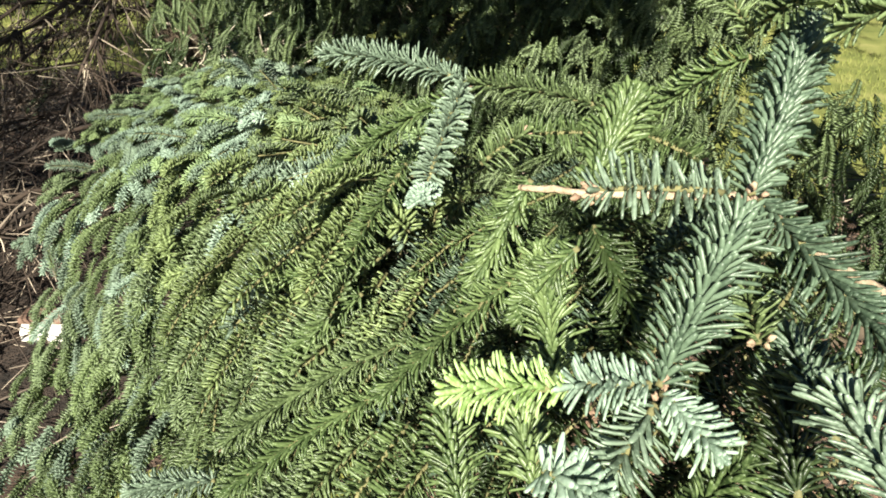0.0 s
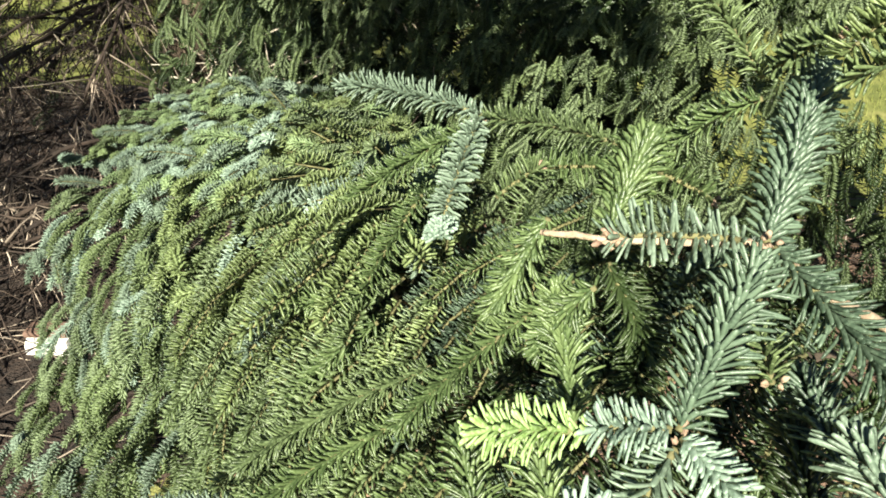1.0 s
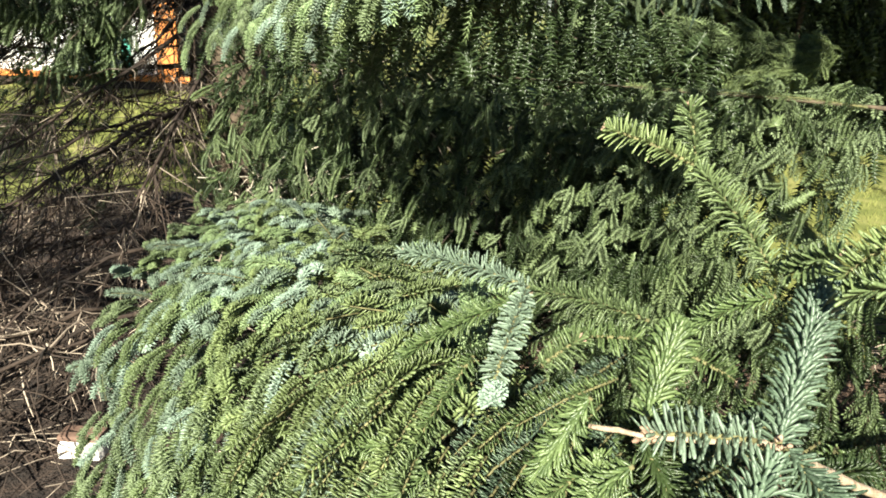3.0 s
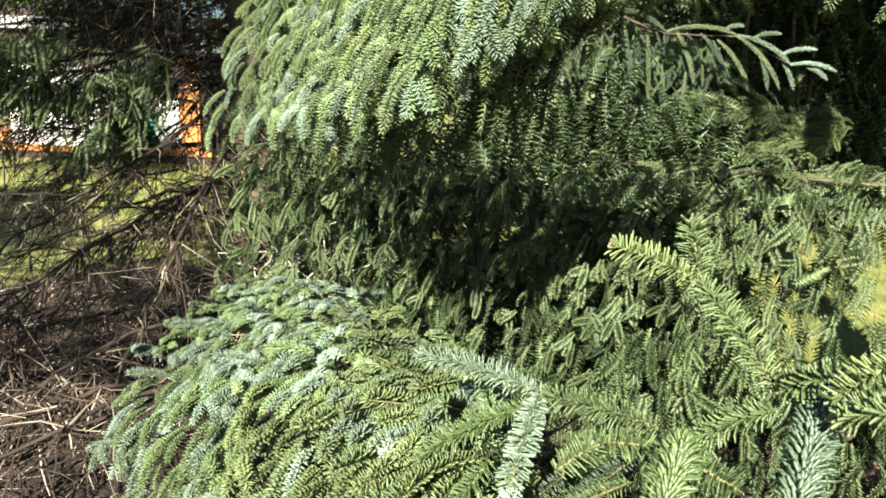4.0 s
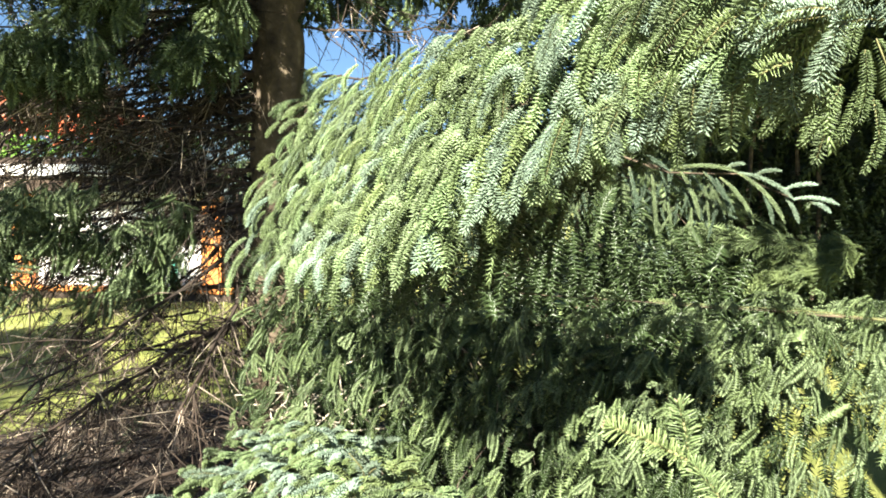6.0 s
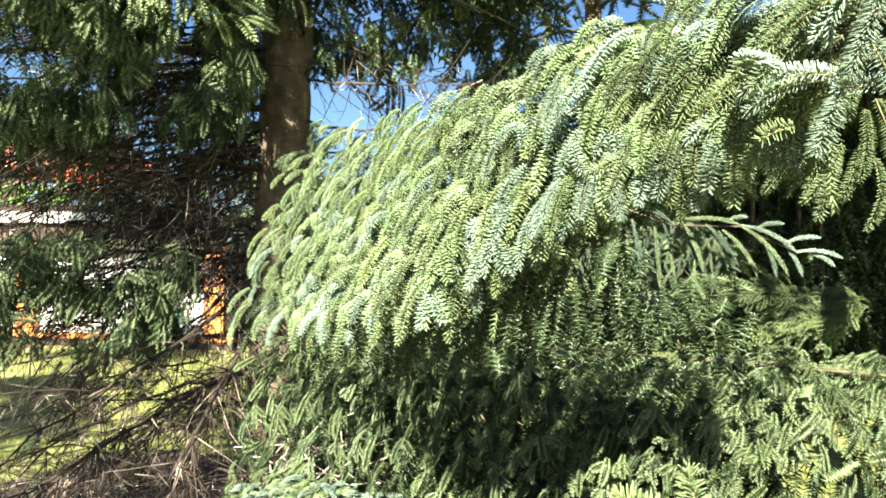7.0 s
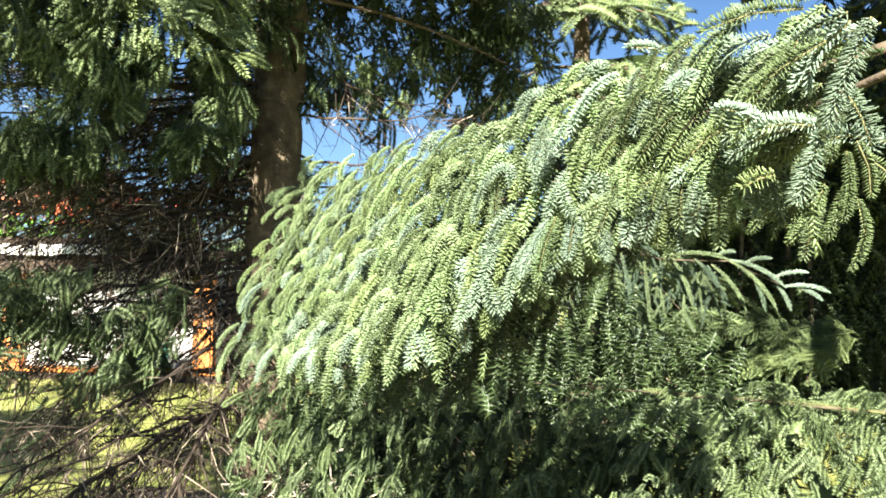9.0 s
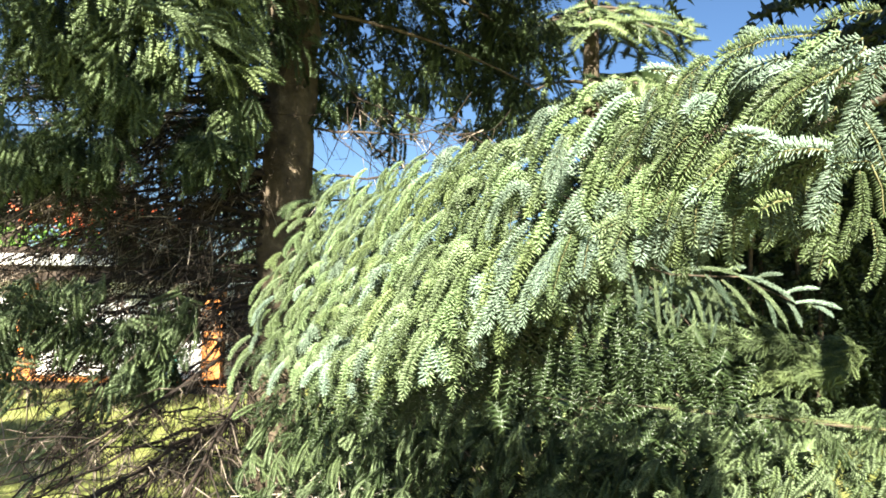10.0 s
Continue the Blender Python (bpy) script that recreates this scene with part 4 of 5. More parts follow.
# heavy drooping dead boughs down to the ground
for k in range(7):
    e = np.array((rng.uniform(-3.0, -1.0), rng.uniform(2.3, 3.8), rng.uniform(0.15, 0.55)))
    z = rng.uniform(0.7, 1.25)
    put("branch", dead_branch((SX - 0.1, SY - 0.12, z), e, rng, 0.013, 34, -0.12, (0.15, 0.42), -0.5), spruce, "drooping dead brown bough")
for k in range(13):
    a0 = np.array((rng.uniform(-2.4, -0.7), rng.uniform(2.6, 3.8), rng.uniform(0.25, 0.6)))
    e = a0 + (rng.uniform(-1.3, -0.3), rng.uniform(-1.3, -0.4), rng.uniform(-0.5, -0.15))
    e[2] = max(e[2], 0.08)
    put("branch", dead_branch(a0, e, rng, 0.010, 40, -0.1, (0.12, 0.36), -0.35), spruce, "drooping dead brown bough")
put("branch", dead_branch((SX - 0.1, SY - 0.1, 1.45), (-2.112, 2.669, 0.756), rng, 0.014, 26, -0.02), spruce, "long dark living branch")
for k in range(5):
    a0 = np.array((SX + rng.uniform(-0.5, 0.1), SY - rng.uniform(0.1, 0.5), rng.uniform(0.45, 1.55)))
    e = a0 + (rng.uniform(-2.3, -0.9), rng.uniform(-0.8, 0.1), rng.uniform(-0.55, 0.0))
    put("branch", dead_branch(a0, e, rng, 0.008, 34, -0.05, (0.12, 0.34), -0.4), spruce, "dead brown branch with bare twigs")

CURTAIN = [
    [(-1.385, 3.888, 3.908), (-1.912, 3.488, 3.727), (-2.461, 3.188, 3.593)],
    [(-1.394, 3.888, 3.100), (-1.914, 3.488, 2.960), (-2.429, 3.188, 2.850)],
    [(-1.410, 3.888, 2.520), (-1.928, 3.488, 2.400), (-2.415, 3.188, 2.330)],
]


def curtain_keep(u, v, p, rng):
    return noise.noise((p[0] * 2.6, p[1] * 2.6, p[2] * 2.2)) > -0.30 + 0.12 * (v > 0.6)


limb_b = bough(bend((SX, SY, 2.9), (SX - 1.6, SY - 1.2, 2.6), -0.1, 9), (0.03, 0.02, 0.008), spruce, "drooping green spruce bough", [], BARK)
curtain_places = scatter(CURTAIN, 1150, (0.1, 0.9), (0, -1, 0.2), rng, 0.6, 0.7, 0.3, curtain_keep)
# pale and near-black shoots mixed: dapples and inner shade put into colour
foliage([p for p in curtain_places if p[3] < 0.45], skirt_kinds, choose(green=4, dark=2, sage=2), rng, limb_b, 0, scale=(1.1, 1.6), twist=0.5)
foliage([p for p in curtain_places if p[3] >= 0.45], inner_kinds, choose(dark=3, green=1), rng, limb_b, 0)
LOWCURTAIN = [
    [(-1.666, 3.888, 1.837), (-2.028, 3.588, 1.819), (-2.445, 3.288, 1.800)],
    [(-1.697, 3.888, 1.316), (-2.067, 3.588, 1.219), (-2.425, 3.288, 1.296)],
]
foliage(scatter(LOWCURTAIN, 280, (0.15, 0.9), (0, -1, 0.2), rng, 0.3, 0.8, 0.2, lambda u, v, p, rng: noise.noise((p[0] * 4.2, p[1] * 4.2, p[2] * 4.2 + 3)) > -0.16), skirt_kinds, choose(green=3, dark=1, sage=2), rng, limb_b, 0, scale=(1.0, 1.35), twist=0.5)
# the far side of the spruce, its shade put into near-black needles
BACK = [
    [(-1.784, 5.188, 3.399), (-2.351, 5.288, 3.433), (-3.054, 5.388, 3.381)],
    [(-1.764, 5.188, 2.661), (-2.328, 5.288, 2.676), (-3.164, 5.388, 2.689)],
    [(-1.764, 5.188, 1.929), (-2.305, 5.288, 1.925), (-3.139, 5.388, 2.002)],
]
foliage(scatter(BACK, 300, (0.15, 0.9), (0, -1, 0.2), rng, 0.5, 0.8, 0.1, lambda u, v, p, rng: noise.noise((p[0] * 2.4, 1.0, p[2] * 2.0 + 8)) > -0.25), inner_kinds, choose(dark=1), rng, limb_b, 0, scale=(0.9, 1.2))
OVER = [
    [(0.222, 5.314, 4.615), (-0.602, 5.154, 4.544), (-1.536, 4.210, 4.058)],
    [(0.231, 5.266, 3.826), (-0.578, 5.107, 3.769), (-1.427, 4.156, 3.472)],
    [(-0.001, 5.198, 3.058), (-0.554, 5.057, 3.020), (-1.353, 4.186, 3.105)],
]


def over_keep(u, v, p, rng):
    return noise.noise((p[0] * 2.1 + 7, p[1], p[2] * 2.4)) > -0.34 + 0.20 * (v > 0.5)


limb_c = bough(bend((SX, SY, 3.6), (SX + 1.7, SY + 0.6, 3.2), -0.1, 9), (0.016, 0.010, 0.004), spruce, "high green spruce bough", [], BARK)
# mostly near black: the crown's shade on this bough put into colour
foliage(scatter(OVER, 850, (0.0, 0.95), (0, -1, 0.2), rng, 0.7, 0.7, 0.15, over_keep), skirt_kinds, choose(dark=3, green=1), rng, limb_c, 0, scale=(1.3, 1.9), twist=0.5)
# sunlit spray: its brightness put into lime and sage needles
SUNNY = [
    [(-1.452, 3.659, 3.363), (-1.650, 3.544, 3.345), (-1.947, 3.428, 3.239)],
    [(-1.325, 3.698, 2.919), (-1.525, 3.583, 2.912), (-1.887, 3.444, 3.071)],
]
foliage(scatter(SUNNY, 36, (-0.5, 0.8), (0, -0.8, 0.6), rng, 0.15, 0.7, 0.1), skirt_kinds, choose(lime=2, sage=2), rng, limb_c, 0, scale=(1.1, 1.5))
# low dark sprays at the trunk's foot
LOWSPRAY = [[(-1.6, 4.5, 1.15), (-2.5, 4.2, 1.15), (-3.4, 3.9, 1.1)], [(-1.6, 4.4, 0.25), (-2.5, 4.1, 0.25), (-3.4, 3.8, 0.25)]]
limb_e = bough(bend((SX - 0.1, SY - 0.1, 1.2), (SX - 1.9, SY - 0.6, 0.9), -0.05, 7), (0.012, 0.008, 0.004), spruce, "low spruce bough with dark sprays", [], BARK)
foliage(scatter(LOWSPRAY, 70, (0.5, 0.6), (0, -1, 0.2), rng, 0.4, 0.7, 0.1, lambda u, v, p, rng: noise.noise((p[0] * 2.6, p[2] * 3.5, 21.0)) > -0.05), skirt_deep, choose(dark=1), rng, limb_e, 0, scale=(0.9, 1.3))
# dark dead tangle about the trunk
for k in range(40):
    z = rng.uniform(1.5, 3.0)
    b0 = np.array((SX + rng.uniform(-0.1, 0.0), SY - 0.1, z))
    b1 = b0 + (rng.uniform(-2.6, -0.7), rng.uniform(-0.9, 0.4), rng.uniform(-1.0, 0.05))
    put("branch", dead_branch(b0, b1, rng, 0.012, 34, -0.1, (0.14, 0.4), -0.55), spruce, "dead brown branch with bare twigs")
limb_d = bough([(SX, SY - 0.1, 3.7), (SX - 0.6, SY - 1.4, 4.1), (SX - 1.1, 1.2, 4.35)], (0.03, 0.02, 0.008), spruce, "added unseen spruce bough overhead, for shade", [], BARK)
# unseen sheet that shades the curtain, with a hole to light SUNNY
SHADE_BOUGH = [[(-1.6, -0.5, 4.3), (-2.6, -0.5, 4.3), (-3.8, -0.5, 4.3)], [(-1.5, 2.6, 4.5), (-2.6, 2.6, 4.5), (-3.8, 2.6, 4.4)]]
foliage(scatter(SHADE_BOUGH, 800, (0.2, -0.9), (0, 0, 1), rng, 0.1, 0.6, 0.0, lambda u, v, p, rng: noise.noise((p[0] * 2.4, p[1] * 2.4, 3.0)) > -0.06 and (p[0] + 2.04) ** 2 + (p[1] - 1.1) ** 2 > 0.14), inner_kinds, choose(dark=1), rng, limb_d, 0, scale=(1.1, 1.6))
# unseen sheet added to shade the high bough and what hangs there
HIGH_SHADE = [[(1.0, 2.8, 4.1), (-0.6, 2.8, 4.1), (-2.4, 2.8, 4.1)], [(1.0, 5.2, 4.2), (-0.6, 5.2, 4.2), (-2.4, 5.2, 4.2)]]
foliage(scatter(HIGH_SHADE, 560, (-0.8, 0.2), (0, 0, 1), rng, 0.1, 0.6, 0.0), inner_kinds, choose(dark=1), rng, limb_c, 0, scale=(1.1, 1.6))
crown(spruce, SX, SY, 4.05, 9.0, 2.3, rng, 7, 14, 7, choose(dark=3, green=1), "upper tiers of spruce boughs", droop=0.2, scale=(0.6, 1.0))


# ---- conifers further off ----
def conifer(x, y, h, r, seed, low=0.3, colours=None, label="dark green conifer with drooping tiers", tiers=9, kinds=None, scale=(0.8, 1.3)):
    rng = np.random.default_rng(seed)
    tree = thing("conifer_tree", (x, y, 0), label, "tree", "conifers behind")
    put("trunk", raw_mesh("trunk", *tube(bend((x, y, -0.1), (x, y, h), 0, 10, rng=rng, rough=0.01), (0.16, 0.1, 0.02), 10, 0, 0.05, rng)[:2], [BARK]), tree)
    crown(tree, x, y, low, h, r, rng, tiers, 12, 6, colours, "tiers of boughs", 0.12, 0.35, kinds, scale)


conifer(0.9, 7.9, 7.5, 2.0, 31, colours=choose(green=3, lime=1, dark=1), label="young green conifer in the sun behind the fir", tiers=9, kinds=skirt_deep, scale=(1.7, 2.4))
young = bpy.data.objects["conifer_tree"]
foliage(scatter(PLUME_B, 260, (0.7, 0.35), (0, -0.4, 0.9), rng, 0.16, 0.8, 0.1), skirt_kinds, choose(green=1, lime=1), rng, young, 0, scale=(1.1, 1.7), twist=0.4)
foliage(scatter(PLUME_C, 120, (0.7, 0.35), (0, -0.4, 0.9), rng, 0.12, 0.8, 0.1), skirt_kinds, choose(green=1), rng, young, 0, scale=(1.1, 1.7), twist=0.4)
# needles near black for deep shade; crown raised to shade the undergrowth
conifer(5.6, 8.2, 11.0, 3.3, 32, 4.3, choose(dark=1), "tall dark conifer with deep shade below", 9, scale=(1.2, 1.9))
conifer(-4.9, 16.0, 4.3, 2.6, 36, 0.3, choose(dark=2, green=1), "round dark conifer behind the house", 6)
# tree added out of view, to cast shade and carry shading boughs
conifer(-6.2, -1.0, 8.0, 1.35, 35, 1.6, choose(dark=1), "unseen conifer added to shade the left side", 5)
shade_tree = bpy.data.objects["conifer_tree.003"]
# unseen sheet of sprays added to shade the dead wood below
LOW_SHADE = [[(-2.5, -1.8, 2.95), (-3.0, -1.8, 2.95), (-3.5, -1.8, 2.9)], [(-2.3, 2.4, 3.02), (-2.9, 2.5, 3.0), (-3.5, 2.5, 2.95)]]
foliage(scatter(LOW_SHADE, 700, (-0.9, 0.2), (0, 0, 1), rng, 0.06, 0.6, 0.0, lambda u, v, p, rng: noise.noise((p[0] * 2.6, p[1] * 2.6, 9.0)) > 0.02), inner_kinds, choose(green=1, dark=1), rng, shade_tree, 0, scale=(1.0, 1.5))
for k in range(7):
    y0 = -1.5 + 0.6 * k
    v, t, _ = tube(bend((-6.2, -1.0, 3.4), (-2.5, y0, 2.95), -0.2, 8), (0.035, 0.006), 5, 0)
    put("branch", raw_mesh("branch", v, t, [BARK]), shade_tree, "added unseen bough that carries the shading sprays")
# undergrowth beneath the dark conifers, deep shade put into its near-black colour
thicket = thing("thicket", (5.2, 10.0, 0), "dense undergrowth, its deep shade put into near-black needles", "bush")
rng = np.random.default_rng(41)
# wavy near-black sheet that stands in for the darkness behind
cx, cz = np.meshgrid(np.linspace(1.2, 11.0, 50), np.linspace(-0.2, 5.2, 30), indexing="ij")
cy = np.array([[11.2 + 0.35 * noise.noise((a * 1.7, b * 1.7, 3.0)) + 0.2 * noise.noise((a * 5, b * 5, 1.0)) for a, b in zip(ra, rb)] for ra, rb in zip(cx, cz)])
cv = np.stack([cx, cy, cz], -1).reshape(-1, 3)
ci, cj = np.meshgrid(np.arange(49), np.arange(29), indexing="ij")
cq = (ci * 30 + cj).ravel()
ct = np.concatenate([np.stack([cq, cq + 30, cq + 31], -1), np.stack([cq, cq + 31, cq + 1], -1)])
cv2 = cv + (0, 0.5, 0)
put("core", raw_mesh("core", np.concatenate([cv, cv2]), np.concatenate([ct, ct[:, ::-1] + len(cv)]), [NEEDLE["dark"]]), thicket, "near-black sheet standing in for deep shade")
for k in range(9):
    x0, y0 = rng.uniform(2.2, 8.2), rng.uniform(9.9, 10.6)
    v, t, _ = tube(bend((x0, y0, -0.1), (x0 + rng.normal() * 0.2, y0, rng.uniform(2.5, 4.0)), 0, 7, rng=rng, rough=0.03), (0.05, 0.015), 7, 0)
    put("stem", raw_mesh("stem", v, t, [BARK]), thicket, "thin brown stem")
THICKET = [[(8.5, 10.6, 4.0), (5.2, 10.2, 4.0), (1.9, 10.4, 3.8)], [(8.5, 10.3, 1.8), (5.2, 9.9, 1.8), (1.9, 10.1, 1.7)], [(8.5, 10.0, -0.1), (5.2, 9.6, -0.1), (1.9, 9.8, -0.1)]]
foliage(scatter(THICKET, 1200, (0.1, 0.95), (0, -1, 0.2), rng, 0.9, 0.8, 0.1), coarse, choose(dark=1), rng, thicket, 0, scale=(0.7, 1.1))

# ---- the timber house beyond the lawn ----
ORANGE = rough_material("orange_timber", [(0.3, (0.42, 0.13, 0.025)), (0.6, (0.62, 0.22, 0.045)), (0.8, (0.72, 0.32, 0.09))], 9.0, 0.6, 40.0, 0.3)
WHITE = rough_material("white_plaster", [(0.3, (0.70, 0.70, 0.68)), (0.7, (0.82, 0.82, 0.80))], 3.0, 0.9, 60.0, 0.25)
GREYBEAM = rough_material("weathered_beam", [(0.3, (0.42, 0.42, 0.42)), (0.7, (0.72, 0.72, 0.72))], 6.0, 0.8, 60.0, 0.3)
BROWNWALL = rough_material("brown_boards", [(0.3, (0.022, 0.013, 0.009)), (0.7, (0.055, 0.033, 0.02))], 6.0, 0.8, 60.0, 0.3)
TILE = rough_material("red_tile", [(0.3, (0.24, 0.06, 0.03)), (0.7, (0.42, 0.13, 0.06))], 8.0, 0.85, 60.0, 0.4)
PETAL = rough_material("red_petal", [(0.3, (0.65, 0.09, 0.03)), (0.7, (0.8, 0.24, 0.12))], 30.0, 0.6)
LEAF = needle_material("box_leaf", (0.06, 0.14, 0.02), (0.11, 0.25, 0.03), (0.2, 0.38, 0.06), 0.5, 0.3)
TEAL = rough_material("teal_paint", [(0.3, (0.04, 0.30, 0.22)), (0.7, (0.10, 0.45, 0.34))], 9.0, 0.5)
PANE, pn, pl, pb = material("window_glass")
pb.inputs["Base Color"].default_value, pb.inputs["Roughness"].default_value = (0.03, 0.035, 0.04, 1), 0.05
pb.inputs["Specular IOR Level"].default_value = 0.8


def block(x0, x1, y0, y1, z0, z1, bevel=0.008):
    bm = bmesh.new()
    bmesh.ops.create_cube(bm, size=1.0)
    bmesh.ops.transform(bm, matrix=Matrix.LocRotScale(((x0 + x1) / 2, (y0 + y1) / 2, (z0 + z1) / 2), None, (x1 - x0, y1 - y0, z1 - z0)), verts=bm.verts)
    if bevel:
        bmesh.ops.bevel(bm, geom=bm.edges[:], offset=bevel, segments=2, affect="EDGES", profile=0.6)
    return bm


house = thing("house", (-6.4, 11.5, 0), "white-walled house with orange timber posts and red tiled roof", "house")
wall = part("wall", block(-9.6, -3.52, 9.35, 9.6, 0.0, 1.835), WHITE, house, "white plastered wall")
part("wall", block(-3.70, -3.45, 9.604, 14.0, 0.0, 1.83), BROWNWALL, house, "dark boarded gable wall")
part("wall", block(-9.6, -3.71, 13.8, 14.0, 0.0, 1.83), BROWNWALL, house)
part("upper_wall", block(-9.6, -6.5, 9.55, 9.75, 2.004, 3.0), BROWNWALL, house, "dark brown boarded upper storey")
for x in (-9.4, -7.7, -6.18, -3.66):
    part("post", block(x - 0.13, x + 0.13, 9.22, 9.346, 0.624, 1.80), ORANGE, house, "orange varnished timber post")
part("sill_beam", block(-9.6, -3.40, 9.22, 9.34, 0.55, 0.62), ORANGE, house, "orange timber sill")
part("plinth", block(-9.6, -3.42, 9.25, 9.345, 0.0, 0.545), BROWNWALL, house, "dark plinth")
for x in (-8.5,):
    w = part("window", block(x - 0.42, x + 0.42, 9.325, 9.348, 0.75, 1.70, 0.004), PANE, house, "dark window pane")
    for a, b, c, d in ((-0.46, -0.40, 0.70, 1.75), (0.40, 0.46, 0.70, 1.75), (-0.03, 0.03, 0.76, 1.69)):
        part("frame", block(x + a, x + b, 9.30, 9.322, c, d, 0.004), WHITE, w, "white window frame")
    for c, d in ((0.70, 0.755), (1.695, 1.75), (1.20, 1.25)):
        part("frame", block(x - 0.398, x + 0.398, 9.302, 9.322, c, d, 0.004), WHITE, w, "white window frame")
part("shutter", block(-4.24, -4.15, 9.30, 9.34, 0.64, 1.1), TEAL, house, "teal painted shutter")
part("balcony_floor", block(-9.6, -3.6, 8.9, 9.545, 1.84, 1.996), BROWNWALL, house, "dark balcony floor with shaded underside")
part("balcony_beam", block(-9.6, -4.76, 8.80, 8.896, 2.02, 2.16), GREYBEAM, house, "pale weathered balcony beam")
flower_box = part("flower_box", block(-9.0, -3.6, 8.90, 9.10, 2.0, 2.25), BROWNWALL, house, "long wooden flower box")
rng = np.random.default_rng(51)


def scrap(count, lo, hi, size, rng):
    """Small bent leaf shapes, joined."""
    pieces = []
    for k in range(count):
        c = rng.uniform(lo, hi)
        turn = frame_of(rng.normal(size=3), rng.normal(size=3)) * size * rng.uniform(0.6, 1.3)
        v = np.array(((-0.5, 0, 0), (0, -0.6, 0.1), (0.5, 0, 0), (0, 0.7, 0.15), (0, 0, 0.16), (0, 0, -0.02)), float) @ turn.T + c
        t = np.array(((0, 1, 4), (1, 2, 4), (2, 3, 4), (3, 0, 4), (1, 0, 5), (2, 1, 5), (3, 2, 5), (0, 3, 5)))
        pieces.append((v, t, np.zeros(8, int)))
    return joined(pieces)


for x in np.arange(-8.8, -3.6, 0.35):
    v, t, _ = scrap(70, (x - 0.22, 8.86, 2.2), (x + 0.22, 9.14, 2.52), 0.075, rng)
    tagged(put("leaves", raw_mesh("leaves", v, t, [LEAF]), flower_box), "bright green leaves", kind="stuff")
    v, t, _ = scrap(60 if min(abs(x + 4.95), abs(x + 3.6)) < 0.4 else 9, (x - 0.22, 8.84, 2.42), (x + 0.22, 9.12, 2.78), 0.07, rng)
    tagged(put("blossom", raw_mesh("blossom", v, t, [PETAL]), flower_box), "orange-red blossoms", kind="stuff")
# roof: rows of tiles on both slopes
roof = part("roof", block(-9.9, -6.35, 9.3, 14.2, 3.0, 3.06), BROWNWALL, house, "red tiled roof")
tiles = []
for row in range(4):
    y = 9.05 + row * 0.30
    z = 2.92 + row * 0.165
    for col in range(16):
        x = -9.9 + col * 0.225 + 0.11 * (row % 2)
        pts = [(x + dx, y + dy, z + dz) for dx, dy, dz in ((0, 0, 0), (0.07, 0, 0.035), (0.15, 0, 0.035), (0.215, 0, 0), (0, 0.33, 0.165), (0.07, 0.33, 0.2), (0.15, 0.33, 0.2), (0.215, 0.33, 0.165))]
        low = [(p[0], p[1], p[2] - 0.018) for p in pts]
        v = np.array(pts + low)
        t = np.array([(0, 1, 5), (0, 5, 4), (1, 2, 6), (1, 6, 5), (2, 3, 7), (2, 7, 6), (8, 9, 1), (8, 1, 0), (9, 10, 2), (9, 2, 1), (10, 11, 3), (10, 3, 2)])
        tiles.append((v, t, np.zeros(12, int)))
v, t, _ = joined(tiles)
tagged(put("tiles", raw_mesh("tiles", v, t, [TILE], smooth=False), roof), "red clay roof tiles", kind="stuff")
gv = [(-9.8, 9.3, 3.06), (-9.8, 14.2, 3.06), (-9.8, 11.75, 3.62), (-6.4, 9.3, 3.06), (-6.4, 14.2, 3.06), (-6.4, 11.75, 3.62)]
put("gable", raw_mesh("gable", gv, [(0, 1, 2), (3, 5, 4), (0, 2, 5), (0, 5, 3), (1, 4, 5), (1, 5, 2)], [BROWNWALL], smooth=False), house, "dark gable boards")

# ---- pale stone block with a brown slab, on the ground beyond the lower bough ----
STONE = rough_material("pale_stone", [(0.3, (0.55, 0.52, 0.46)), (0.6, (0.75, 0.72, 0.66)), (0.8, (0.85, 0.83, 0.78))], 22.0, 0.9, 90.0, 0.4)
SLAB = rough_material("brown_slab", [(0.3, (0.09, 0.05, 0.035)), (0.7, (0.24, 0.15, 0.11))], 14.0, 0.9, 70.0, 0.5)
stone = thing("garden_stone", (-1.312, 2.18, 0), "pale stone block with a brown slab on top", "stone")
part("stone_block", block(-1.375, -1.22, 2.14, 2.24, -0.05, 0.115, 0.03), STONE, stone)
part("slab", block(-1.37, -1.225, 2.15, 2.23, 0.118, 0.14, 0.009), SLAB, stone, "brown stone slab")

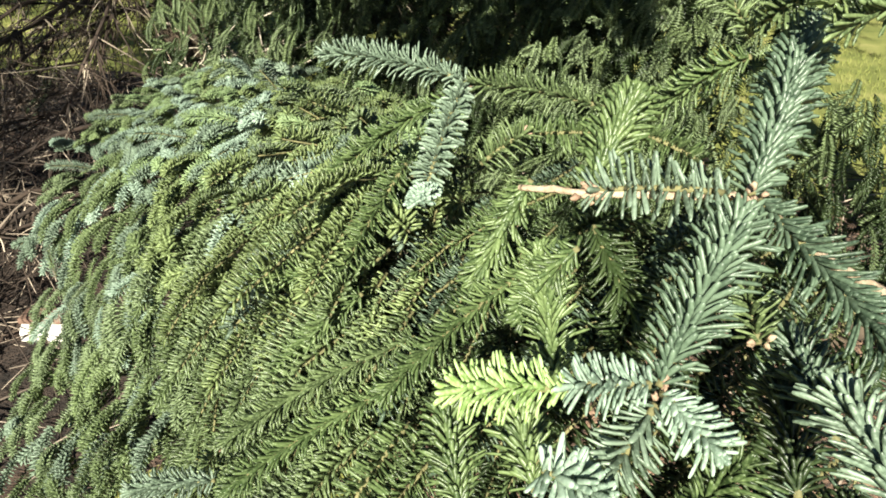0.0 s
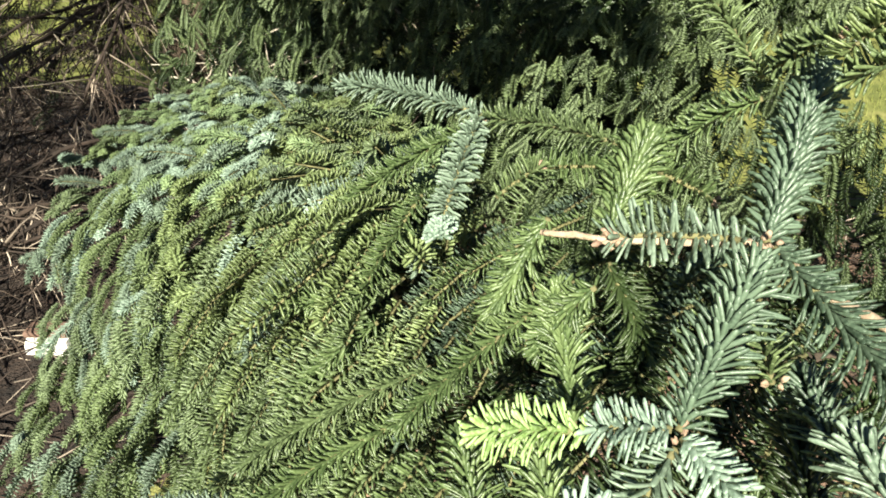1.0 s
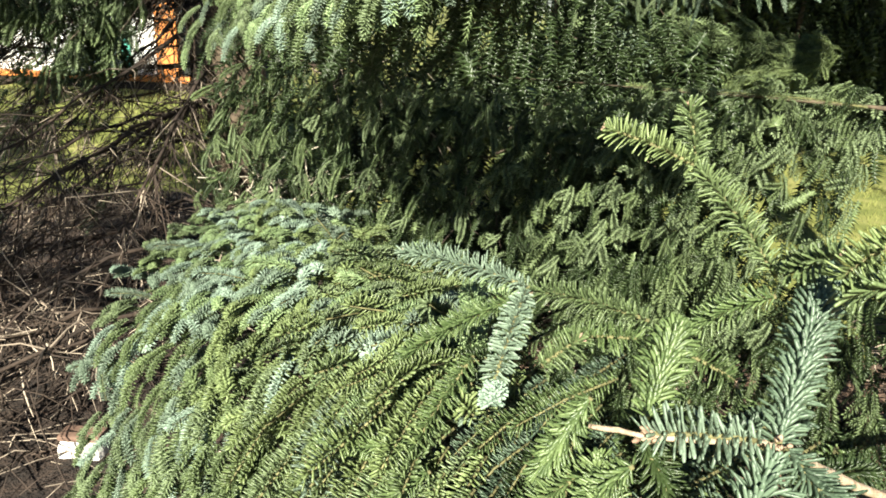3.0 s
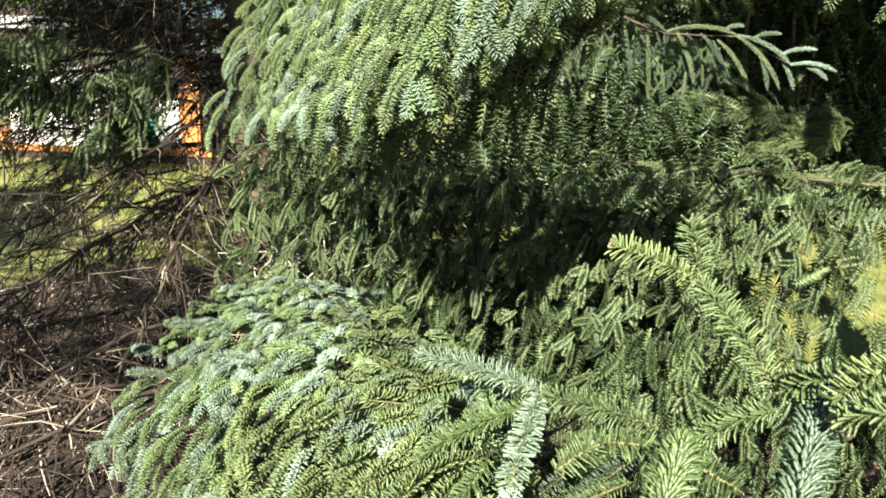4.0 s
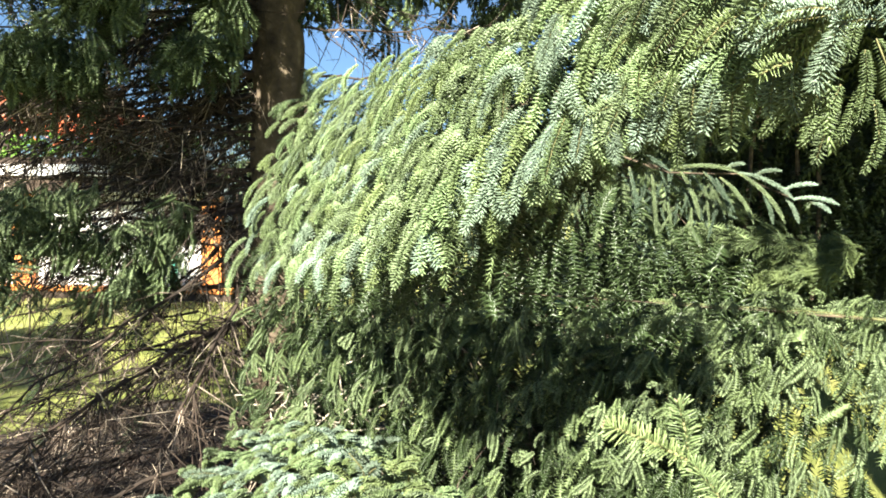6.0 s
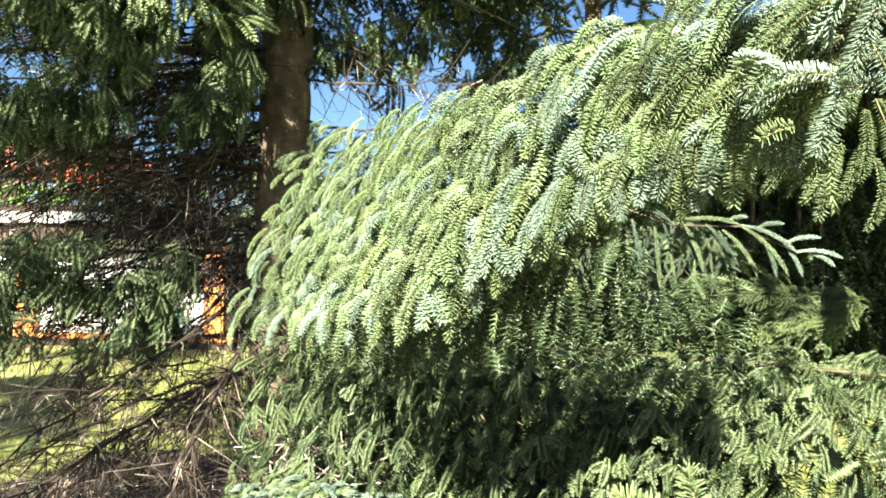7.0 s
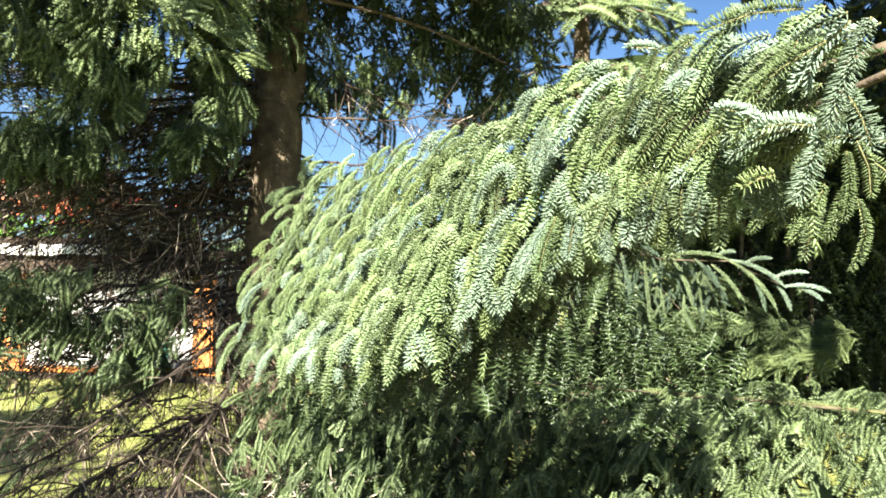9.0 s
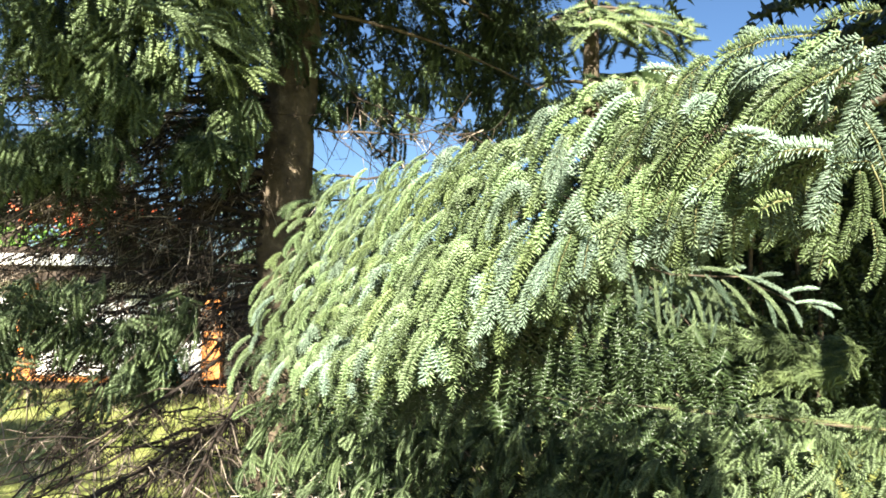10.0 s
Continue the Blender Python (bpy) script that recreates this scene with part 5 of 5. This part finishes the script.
# ---- litter, bleached twigs, grass ----
rng = np.random.default_rng(61)
for k in range(34):
    c = np.array((-1.000, 4.022, 0.555)) + rng.normal(size=3) * (0.22, 0.2, 0.08)
    d = rng.normal(size=3) * (0.2, 0.12, 0.12)
    v, t, _ = tube(bend(c - d, c + d, rng.uniform(-0.05, 0.05), 6, rng=rng, rough=0.008), (0.006, 0.002), 5, 0)
    put("twig", raw_mesh("twig", v, t, [PALEWOOD]), spruce, "bleached bare twig")
pieces = []
for k in range(3200):
    c = np.array((rng.uniform(-3.6, 0.6), rng.uniform(1.4, 5.6), 0) if k % 4 else (rng.uniform(0.6, 2.6), rng.uniform(1.4, 4.0), 0))
    c[2] = ground_height(c[0], c[1]) + rng.uniform(0.03, 0.09)
    d = np.append(rng.normal(size=2) * 0.10, rng.normal() * 0.02)
    pieces.append(tube(bend(c - d, c + d, rng.uniform(-0.04, 0.0), 4), (0.0038 * rng.uniform(0.5, 1.4), 0.0015), 3, 0))
v, t, _ = joined(pieces)
tagged(new("litter", raw_mesh("litter", v, t, [DEADWOOD])), "scattered dry twigs on the soil", "twigs", kind="stuff")
n = 16000
bx, by = rng.uniform(-6.0, 4.2, n), rng.uniform(3.6, 9.0, n)
keep = (((bx + 1.6) / 2.2) ** 2 + ((by - 3.5) / 2.25) ** 2 > 1)
bx, by = bx[keep], by[keep]
n = len(bx)
b0 = np.stack([bx, by, ground_height(bx, by) - 0.002], -1)
a = rng.uniform(0, 2 * np.pi, n)
wv = np.stack([np.cos(a), np.sin(a), 0 * a], -1) * 0.006
tip = b0 + np.stack([rng.normal(size=n) * 0.02, rng.normal(size=n) * 0.02, rng.uniform(0.03, 0.075, n)], -1)
fw = np.stack([-np.sin(a), np.cos(a), 0 * a], -1) * 0.004
v = np.stack([b0 - wv, b0 + wv, b0 + fw, tip], 1).reshape(-1, 3)
t = (np.array(((0, 1, 3), (1, 2, 3), (2, 0, 3)))[None] + (np.arange(n) * 4)[:, None, None]).reshape(-1, 3)
tagged(new("grass", raw_mesh("grass", v, t, [GRASS])), "short sunlit grass blades", "grass", kind="stuff")
